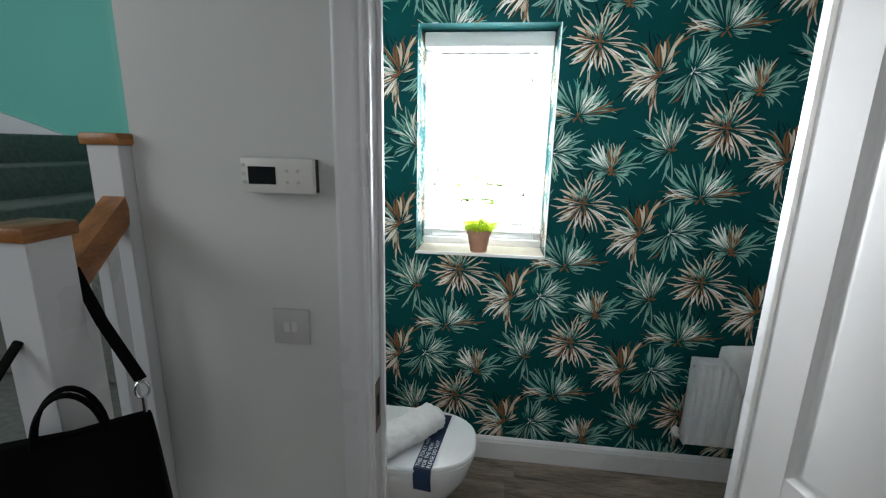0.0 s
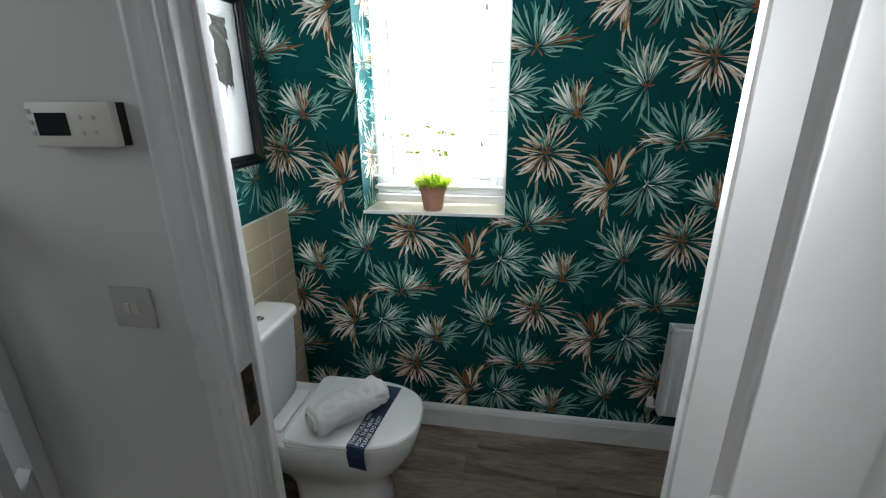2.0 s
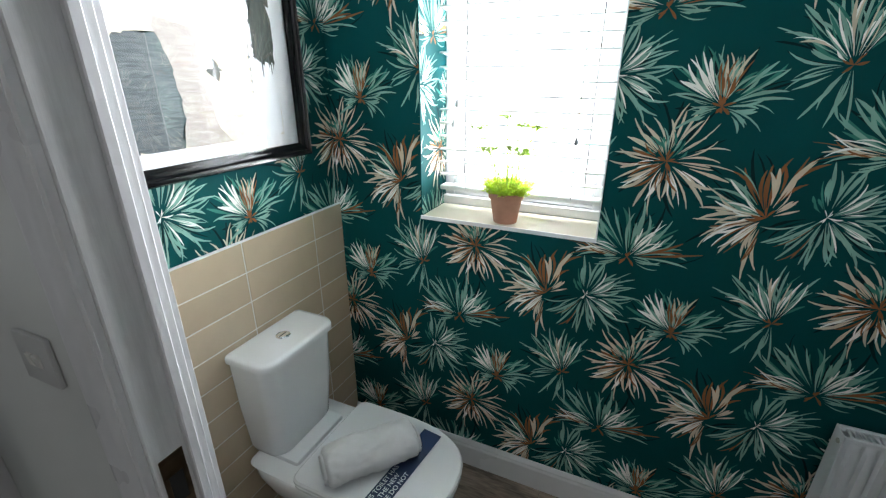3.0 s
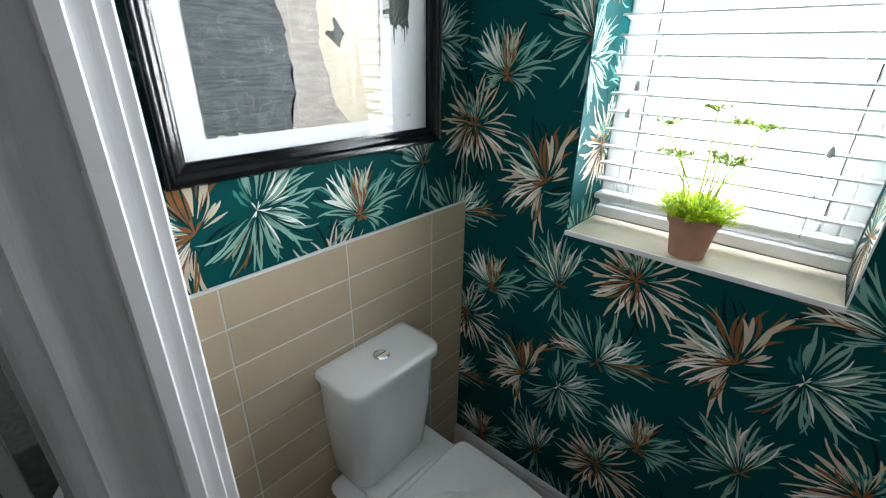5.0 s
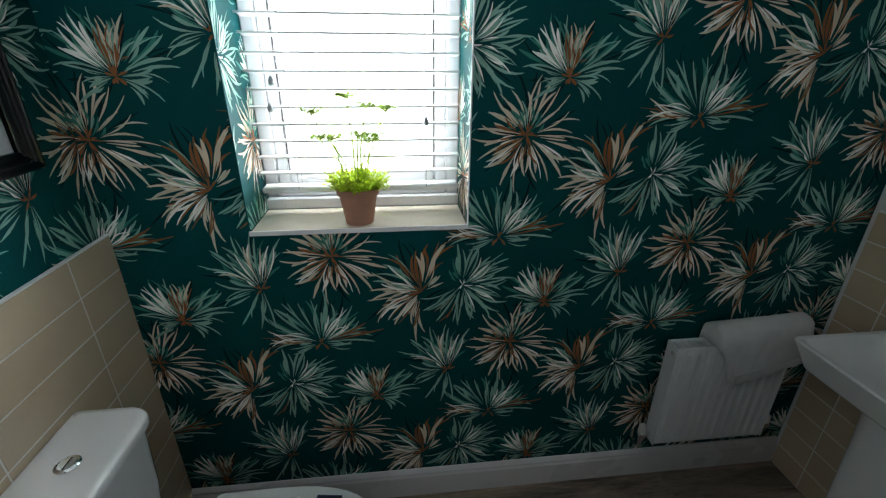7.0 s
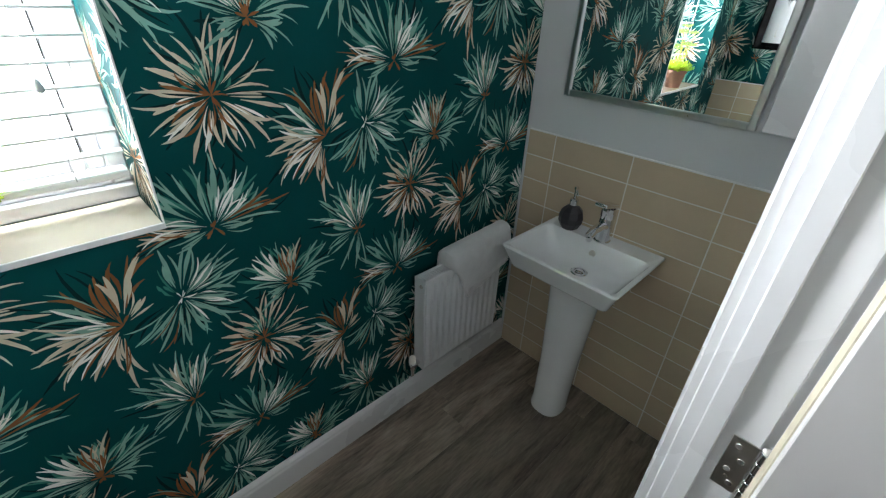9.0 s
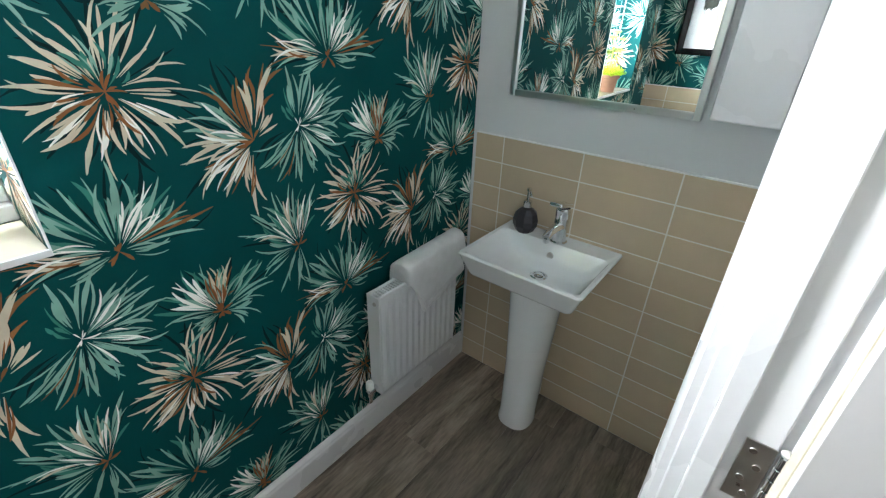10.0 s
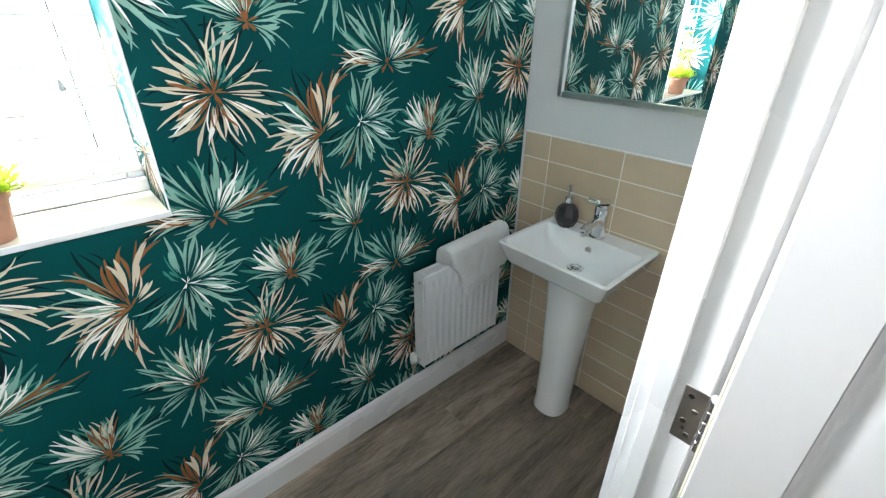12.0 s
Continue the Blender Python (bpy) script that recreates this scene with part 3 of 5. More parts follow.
def sash():
    """A paper band over the lid, hanging down its rim, with its words."""
    zt = 0.4475
    w = thing("paper_band", (0.6, 1.9, zt), "navy paper band with white words across the toilet lid", "label")
    a, e = Vector((0.612, 2.02, zt)), Vector((0.582, 1.782, zt - 0.002))
    hw = 0.035
    d = (e - a).normalized()
    side = Vector((-d.y, d.x, 0))
    pts = [a - d * 0.11, a - d * 0.05, a, a.lerp(e, 0.5), e, e + d * 0.004 + Vector((0, 0, -0.01)), e + d * 0.006 + Vector((0, 0, -0.045)), e + d * -0.004 + Vector((0, 0, -0.1))]
    top = [[p + side * hw, p - side * hw, p - side * hw + Vector((0, 0, 0.0012)) - d * -0.0008, p + side * hw + Vector((0, 0, 0.0012)) - d * -0.0008] for p in pts]
    part("band", loft(top), M_SASH, w)
    for i, text in enumerate(("THIS TOILET HAS", "FOR THE NEW", "PLEASE DO NOT")):
        c = bpy.data.curves.new("words", "FONT")
        c.body, c.size, c.extrude, c.align_x = text, 0.0215, 0.0001, "LEFT"
        tmp = new("words", c)
        me = bpy.data.meshes.new_from_object(tmp)
        bpy.data.objects.remove(tmp)
        b = bmesh.new()
        b.from_mesh(me)
        m = Matrix.Identity(4)
        xdir = -d
        ydir = Vector((-xdir.y, xdir.x, 0))
        for k in range(3):
            m[k][0], m[k][1], m[k][2] = xdir[k], ydir[k], (0, 0, 1)[k]
        start = e - d * 0.008 + ydir * (0.0145 - 0.0215 * i) + Vector((0, 0, 0.0018))
        m.translation = start
        bmesh.ops.transform(b, matrix=m, verts=b.verts)
        part("lettering", b, M_LETTER, w)


sash()


# ---- basin ----
def basin():
    y0, y1, x0, x1, z = 1.785, 2.238, XR - 0.375, XR - 0.002, 0.81
    cy = (y0 + y1) / 2
    w = thing("pedestal_basin", (XR - 0.15, cy, 0), "white square ceramic basin on a tall pedestal", "wash basin")

    def rr(dx0, dx1, dy, zz, r):
        return rounded(x0 + dx0, x1 - dx1, y0 + dy, y1 - dy, zz, (0.006 if dx1 < 0.02 else r, r, r, 0.006 if dx1 < 0.02 else r), 7)

    rings = [rr(0.13, 0.02, 0.14, z - 0.16, 0.03), rr(0.085, 0.004, 0.09, z - 0.125, 0.03), rr(0.04, 0, 0.042, z - 0.096, 0.02), rr(0.032, 0, 0.034, z - 0.088, 0.017), rr(0.028, 0, 0.03, z - 0.08, 0.016), rr(0.003, 0, 0.004, z - 0.012, 0.015),
             rr(0.0, 0, 0.0, z - 0.006, 0.018), rr(0.003, 0, 0.003, z, 0.016),
             rr(0.016, 0.082, 0.016, z - 0.001, 0.02), rr(0.02, 0.086, 0.02, z - 0.008, 0.022), rr(0.035, 0.098, 0.04, z - 0.05, 0.04), rr(0.06, 0.11, 0.075, z - 0.085, 0.05), rr(0.12, 0.15, 0.16, z - 0.098, 0.04)]
    part("bowl", loft(rings), M_CERAMIC, w, smooth=50)
    pr = []
    for zz, rx, ry, cx in ((0.0, 0.08, 0.072, XR - 0.175), (0.012, 0.082, 0.074, XR - 0.175), (0.05, 0.078, 0.07, XR - 0.172), (0.3, 0.082, 0.076, XR - 0.165), (0.55, 0.094, 0.09, XR - 0.16), (0.665, 0.1, 0.098, XR - 0.16), (0.7, 0.1, 0.1, XR - 0.16)):
        pr.append([(cx + (rx if math.cos(t) > 0 else rx) * math.copysign(abs(math.cos(t)) ** 0.85, math.cos(t)), cy + ry * math.copysign(abs(math.sin(t)) ** 0.8, math.sin(t)), zz) for t in (2 * math.pi * i / 32 for i in range(32))])
    part("pedestal", loft(pr), M_CERAMIC, w, smooth=60)
    wx, wz = x0 + 0.2, z - 0.0965
    ws = part("waste", turned((wx, cy, wz - 0.004), [(0, 0.032), (0.004, 0.032), (0.007, 0.028), (0.0065, 0.022), (0.003, 0.021), (0.003, 0.001)], "z", 32), M_CHROME, w, "round chrome basin waste", smooth=40)
    part("plug", turned((wx, cy, wz + 0.0), [(0, 0.016), (0.004, 0.016), (0.006, 0.013), (0.0065, 0.001)], "z", 24), M_CHROME, ws, smooth=40)
    part("overflow", turned((x1 - 0.099, cy, z - 0.047), [(0, 0.002), (-0.001, 0.0125), (0.003, 0.0135), (0.02, 0.012), (0.02, 0.001)], "x", 24), M_STEEL, w, smooth=40)
    # mixer tap
    t = thing("mixer_tap", (x1 - 0.055, cy, z), "chrome single lever mixer tap on the basin", "tap")
    tx, ty = x1 - 0.055, cy - 0.005
    part("tap_body", turned((tx, ty, z - 0.0005), [(0, 0.032), (0.004, 0.032), (0.008, 0.027), (0.09, 0.026), (0.094, 0.025), (0.098, 0.0275), (0.128, 0.0275), (0.134, 0.023), (0.134, 0.001)], "z", 28), M_CHROME, t, smooth=35)
    sp = [(tx, ty, z + 0.062), (tx - 0.045, ty, z + 0.07), (tx - 0.09, ty, z + 0.066), (tx - 0.12, ty, z + 0.055)]
    part("spout", tube(sp, [0.022, 0.019, 0.017, 0.0155], 16, flat=0.75), M_CHROME, t, smooth=60)
    part("aerator", turned((tx - 0.112, ty, z + 0.036), [(0, 0.009), (0.002, 0.0105), (0.016, 0.0105), (0.017, 0.001)], "z", 18), M_CHROME, t, smooth=40)
    b = box((-0.085, -0.024, 0.0), (0.032, 0.024, 0.015), 0.006, 3)
    bmesh.ops.transform(b, matrix=Matrix.Translation((tx, ty, z + 0.136)) @ Matrix.Rotation(radians(16), 4, "Y"), verts=b.verts)
    part("lever", b, M_CHROME, t, smooth=50)


basin()


def soap_dispenser():
    c = (XR - 0.065, 2.145, 0.8095)
    w = thing("soap_dispenser", c, "dark grey faceted soap bottle with a chrome pump", "soap dispenser")
    b = turned(c, [(0, 0.027), (0.006, 0.034), (0.03, 0.046), (0.052, 0.048), (0.078, 0.041), (0.093, 0.026), (0.098, 0.015), (0.1, 0.001)], "z", 9)
    bmesh.ops.triangulate(b, faces=b.faces[:])
    part("bottle", b, M_SOAP, w)
    part("collar", turned((c[0], c[1], c[2] + 0.0985), [(0, 0.015), (0.004, 0.0165), (0.026, 0.0165), (0.03, 0.01), (0.03, 0.001)], "z", 20), M_CHROME, w, smooth=40)
    part("pump_stem", turned((c[0], c[1], c[2] + 0.128), [(0, 0.0055), (0.036, 0.0055), (0.036, 0.0085), (0.046, 0.0085), (0.049, 0.001)], "z", 16), M_CHROME, w, smooth=40)
    part("nozzle", tube([(c[0], c[1], c[2] + 0.17), (c[0] - 0.034, c[1] - 0.024, c[2] + 0.173), (c[0] - 0.048, c[1] - 0.035, c[2] + 0.163)], 0.0045, 10), M_CHROME, w, smooth=50)


soap_dispenser()


# ---- radiator ----
def radiator():
    x0, x1, y0, y1, z0, z1 = 1.768, 2.212, YW - 0.09, YW - 0.03, 0.235, 0.685
    w = thing("radiator", ((x0 + x1) / 2, (y0 + y1) / 2, z0), "white ribbed panel radiator under a folded towel", "radiator")
    b = bmesh.new()
    n = 12
    pitch = (x1 - x0 - 0.03) / n
    prof = [(x0 + 0.004, y0 + 0.004)]
    for i in range(n):
        xa = x0 + 0.015 + i * pitch
        prof += [(xa + pitch * 0.06, y0 + 0.009), (xa + pitch * 0.12, y0 + 0.009), (xa + pitch * 0.26, y0 - 0.004), (xa + pitch * 0.74, y0 - 0.004), (xa + pitch * 0.88, y0 + 0.009), (xa + pitch * 0.94, y0 + 0.009)]
    prof += [(x1 - 0.004, y0 + 0.004)]
    back = [(p, y0 + 0.014) for p, q in prof[::-1]]
    rings = []
    for z, k in ((z0 + 0.012, 0.0), (z0 + 0.022, 0.3), (z0 + 0.04, 1.0), (z1 - 0.045, 1.0), (z1 - 0.027, 0.3), (z1 - 0.016, 0.0)):
        rings.append([(p, y0 + 0.004 - (y0 + 0.004 - q) * k, z) for p, q in prof] + [(p, q, z) for p, q in back])
    part("front_panel", loft(rings), M_RAD, w, smooth=50)
    part("back_panel", box((x0 + 0.004, y1 - 0.012, z0 + 0.012), (x1 - 0.004, y1 - 0.002, z1 - 0.016), 0.003), M_RAD, w)
    fins = bmesh.new()
    for i in range(30):
        x = x0 + 0.02 + i * (x1 - x0 - 0.04) / 29
        box((x - 0.0005, y0 + 0.015, z0 + 0.03), (x + 0.0005, y1 - 0.013, z1 - 0.03), bm=fins)
    part("convector_fins", fins, M_RAD, w)
    for xs in (x0, x1 - 0.004):
        part("side_cover", box((xs, y0 - 0.001, z0 + 0.008), (xs + 0.004, y1, z1), 0.0015), M_RAD, w)
    g = box((x0 + 0.004, y0 + 0.0, z1 - 0.015), (x1 - 0.004, y0 + 0.012, z1), 0.003)
    box((x0 + 0.004, y1 - 0.014, z1 - 0.015), (x1 - 0.004, y1, z1), 0.003, bm=g)
    n = 34
    for i in range(n):
        x = x0 + 0.02 + i * (x1 - x0 - 0.04) / (n - 1)
        box((x - 0.0025, y0 + 0.01, z1 - 0.007), (x + 0.0025, y1 - 0.012, z1 - 0.003), bm=g)
    part("top_grille", g, M_RAD, w)
    part("bleed_plug", turned((x0, y0 + 0.02, z1 - 0.03), [(0.0, 0.008), (-0.004, 0.007), (-0.005, 0.001)], "x", 16), M_STEEL, w, smooth=40)
    for x, s in ((x0, -1), (x1, 1)):
        v = part("valve", turned((x - (0.05 if s < 0 else 0), y0 + 0.032, z0 + 0.035), [(0, 0.001), (0, 0.010), (0.012, 0.010), (0.014, 0.015), (0.034, 0.015), (0.036, 0.010), (0.05, 0.010)], "x", 14), M_CHROME, w, "chrome radiator valve", smooth=40)
        vx = x + s * 0.032
        part("valve_stem", turned((vx, y0 + 0.032, z0 + 0.012), [(0, 0.011), (0.014, 0.0135), (0.03, 0.0135), (0.034, 0.010)], "z", 14), M_CHROME, v, smooth=40)
        part("valve_cap", turned((vx, y0 + 0.032, z0 + 0.046), [(0, 0.011), (0.004, 0.0155), (0.03, 0.0145), (0.038, 0.009), (0.039, 0.001)], "z", 16), M_PLASTIC, v, "white plastic valve cap", smooth=40)
        part("pipe", tube([(vx, y0 + 0.032, z0 + 0.014), (vx, y0 + 0.032, z0 - 0.02), (vx, y0 + 0.045, z0 - 0.035), (vx, YW - 0.001, z0 - 0.04)], 0.0075, 12), M_CHROME, w, smooth=60)
    return x0, x1, y0, y1, z1


RAD = radiator()


def hung_towel():
    """A towel folded in layers and laid over the radiator; the front flap hangs lower at its left."""
    x0, x1, y0, y1, z1 = RAD
    w = thing("hand_towel", (2.06, (y0 + y1) / 2, z1), "white folded terry towel draped over the radiator", "towel")
    xa, xb, N, M = 1.895, 2.236, 44, 30

    def hang(u):
        return 0.02 + 0.145 * min(u / 0.22, 1) ** 1.5 - 0.075 * max(0, u - 0.22) / 0.78

    def section(u, shrink):
        """The outline over the radiator: up the front, over the top, down the back."""
        h = hang(u) - shrink
        top = 0.078 + 0.018 * u - shrink * 0.6
        keys = [(y0 - 0.018 + shrink * 0.7, z1 - h), (y0 - 0.026 + shrink, z1 - h * 0.6), (y0 - 0.025 + shrink, z1 - 0.005), (y0 - 0.03 + shrink, z1 + 0.03), (y0 - 0.018 + shrink, z1 + top * 0.85),
                (y0 + 0.014, z1 + top), (y1 - 0.02, z1 + top * 0.98), (y1 + 0.006, z1 + top * 0.75), (y1 + 0.014, z1 + 0.01), (y1 + 0.013, z1 - 0.06)]
        out = []
        for k in range(M):
            f = k / (M - 1) * (len(keys) - 1)
            a = min(int(f), len(keys) - 2)
            p, q = keys[a], keys[a + 1]
            t = f - a
            out.append((p[0] + (q[0] - p[0]) * t, p[1] + (q[1] - p[1]) * t))
        return out

    def layer(name, ua, ub, shrink, seed):
        rings = []
        for i in range(N + 1):
            u = ua + (ub - ua) * i / N
            edge = min(1, min(i, N - i) / 3)
            pinch = (1 - math.sin(edge * math.pi / 2)) * 0.008
            ring = []
            pts = section(u, shrink + pinch)
            for k, (y, z) in enumerate(pts):
                fold = 0.008 * noise.noise(Vector((u * 5 + z * 9, k * 0.13, seed))) + 0.0035 * noise.noise(Vector((u * 19, k * 0.5, seed + 4)))
                crease = -0.004 * math.exp(-((u - 0.42 - 0.01 * k) / 0.035) ** 2)
                front = 1 - k / (M - 1)
                skew = 0.022 * (1 - u) * max(0, front - 0.7) / 0.3
                ring.append((xa + (xb - xa) * u + skew, y - (fold + crease) * (1 if front > 0.35 else 0.3), z + (fold + crease) * (1 if 0.25 < front < 0.7 else 0.2)))
            back = [(xa + (xb - xa) * u, y1 + 0.003, z1 - 0.06), (xa + (xb - xa) * u, y1 + 0.002, z1 + 0.006), (xa + (xb - xa) * u, y0 - 0.006, z1 + 0.006), (ring[0][0], y0 - 0.006, z1 - hang(u) + shrink + 0.003)]
            rings.append(ring + back)
        return part(name, loft(rings), M_TOWEL, w, smooth=75)

    layer("towel_cloth", 0.0, 1.0, 0.0, 1.3)
    for k, f in enumerate((0.022, 0.032, 0.042)):
        pts = []
        for i in range(25):
            u = 0.17 + 0.8 * i / 24
            pts.append((xa + (xb - xa) * u + 0.022 * (1 - u) * 0.7, y0 - 0.0265, z1 - hang(u) + f))
        part("hem_rib", tube(pts, 0.0028, 6), M_TOWEL, w, smooth=60)


hung_towel()


# ---- mirror, cupboard, picture ----
def mirror():
    y0, y1, z0, z1 = 1.672, 2.302, 1.286, 2.14
    xf, xb = XR - 0.012, XR + 0.0075
    w = thing("wall_mirror", (xb, (y0 + y1) / 2, z0), "rectangular mirror in a satin silver frame", "mirror")
    f = 0.022
    b = box((xf, y0, z0), (xb, y0 + f, z1), 0.003)
    box((xf, y1 - f, z0), (xb, y1, z1), 0.003, bm=b)
    box((xf, y0 + f, z0), (xb, y1 - f, z0 + f), 0.003, bm=b)
    box((xf, y0 + f, z1 - f), (xb, y1 - f, z1), 0.003, bm=b)
    part("mirror_frame", b, M_ALU, w)
    part("mirror_glass", box((xf + 0.009, y0 + f, z0 + f), (xb, y1 - f, z1 - f)), M_MIRROR, w)


mirror()


def wall_unit():
    y0, y1, z0, z1 = 1.482, 1.642, 1.305, 1.72
    x0, xb = XR - 0.10, XR + 0.0075
    w = thing("wall_box", (xb, (y0 + y1) / 2, z0), "white enamelled wall box with a hinged flap beside the mirror", "fuse box")
    part("box_body", box((x0 + 0.03, y0, z0), (xb, y1, z1), 0.004, 2), M_PLASTIC, w, smooth=40)
    part("box_cover", box((x0, y0, z0 + 0.002), (x0 + 0.0285, y1, z1 - 0.002), 0.006, 2), M_GLOSS, w, smooth=40)
    part("screw", turned((x0 + 0.045, y1, z0 + 0.17), [(-0.002, 0.006), (0.001, 0.006), (0.002, 0.001)], "y", 14), M_STEEL, w)
    part("catch", prism([(x0 + 0.0295, z0 + 0.18), (x0 + 0.055, z0 + 0.2), (x0 + 0.0295, z0 + 0.22)], "y", y1, y1 + 0.0015), M_DARK, w)


wall_unit()


def picture():
    y0, y1, z0, z1 = PIC
    xb, xf = XL - 0.0075, XL + 0.032
    w = thing("framed_picture", (xb, (y0 + y1) / 2, z0), "abstract brushwork print in a wide glossy black frame", "picture")
    f = 0.042

    def rail(p0, p1, q0, q1):
        # mitred rail: section swept between two mitred ends
        sec = [(0.0, 0.0), (0.0, 0.03), (0.005, 0.036), (0.014, 0.035), (0.018, 0.029), (0.026, 0.027), (0.034, 0.022), (0.042, 0.02), (0.042, 0.0)]
        r0 = [(xb + d, p0[0] + (q0[0] - p0[0]) * a / f, p0[1] + (q0[1] - p0[1]) * a / f) for a, d in sec]
        r1 = [(xb + d, p1[0] + (q1[0] - p1[0]) * a / f, p1[1] + (q1[1] - p1[1]) * a / f) for a, d in sec]
        return loft([r0, r1])

    c, i = [(y0, z0), (y1, z0), (y1, z1), (y0, z1)], [(y0 + f, z0 + f), (y1 - f, z0 + f), (y1 - f, z1 - f), (y0 + f, z1 - f)]
    for k in range(4):
        part("frame_rail", rail(c[k], c[(k + 1) % 4], i[k], i[(k + 1) % 4]), M_BLACKFRAME, w, smooth=50)
    part("mount", box((xb + 0.002, y0 + f - 0.002, z0 + f - 0.002), (xb + 0.01, y1 - f + 0.002, z1 - f + 0.002)), M_MOUNT, w, "white card mount")
    ay0, ay1, az0, az1 = y0 + f + 0.047, y1 - f - 0.06, z0 + f + 0.036, z1 - f - 0.05
    art = part("print", box((xb + 0.0102, ay0, az0), (xb + 0.0108, ay1, az1)), M_ARTCREAM, w, "abstract print in charcoal, taupe and cream")

    def patch(name, mat, pts, lift, ragged=0.006):
        out = []
        n = len(pts)
        for k in range(n):
            a, b = Vector(pts[k]), Vector(pts[(k + 1) % n])
            m = max(2, int((a - b).length / 0.008))
            for j in range(m):
                p = a.lerp(b, j / m)
                q = noise.noise(Vector((p.x * 60, p.y * 60, lift * 9000))) * ragged * 1.5 + random.uniform(-1, 1) * ragged * 0.3
                out.append((min(max(p.x + q, ay0), ay1), min(max(p.y - q, az0), az1)))
        bm = bmesh.new()
        bm.faces.new([bm.verts.new((xb + 0.0108 + lift, p[0], p[1])) for p in out])
        bmesh.ops.triangulate(bm, faces=bm.faces[:])
        part(name, bm, mat, art)

    W, H = ay1 - ay0, az1 - az0
    P = lambda u, v: (ay0 + u * W, az0 + v * H)
    patch("taupe_stroke", M_ARTTAUPE, [P(0.3, 0), P(0.62, 0), P(0.55, 0.1), P(0.5, 0.35), P(0.5, 0.65), P(0.3, 0.7)], 0.0002)
    patch("charcoal_stroke", M_ARTGREY, [P(0, 0), P(0.33, 0), P(0.36, 0.2), P(0.34, 0.5), P(0.3, 0.62), P(0.12, 0.6), P(0, 0.5)], 0.0004)
    patch("pale_stroke", M_MOUNT, [P(0.0, 0.62), P(0.2, 0.64), P(0.34, 0.78), P(0.3, 1), P(0.0, 1)], 0.0003)
    patch("white_block", M_MOUNT, [P(0.81, 0), P(1, 0), P(1, 1), P(0.82, 1)], 0.0003)
    patch("olive_stroke", M_ARTDARK, [P(0.85, 0.5), P(1.0, 0.47), P(1.0, 1), P(0.84, 1)], 0.0004, 0.012)
    for k in range(9):
        u = 0.845 + 0.0165 * k
        v = 0.5 - 0.11 * random.random()
        patch("olive_drag", M_ARTDARK if k % 3 else M_ARTGREY, [P(u, 0.52), P(u + 0.008, 0.52), P(u + 0.006, v), P(u + 0.002, v)], 0.0005 + 0.00002 * k, 0.002)
    patch("olive_fleck", M_ARTDARK, [P(0.53, 0.42), P(0.58, 0.38), P(0.62, 0.43), P(0.58, 0.5)], 0.0004, 0.008)
    g = part("glass", box((xb + 0.013, y0 + f - 0.002, z0 + f - 0.002), (xb + 0.015, y1 - f + 0.002, z1 - f + 0.002)), M_GLAZE, w)
    g.visible_shadow = False


picture()


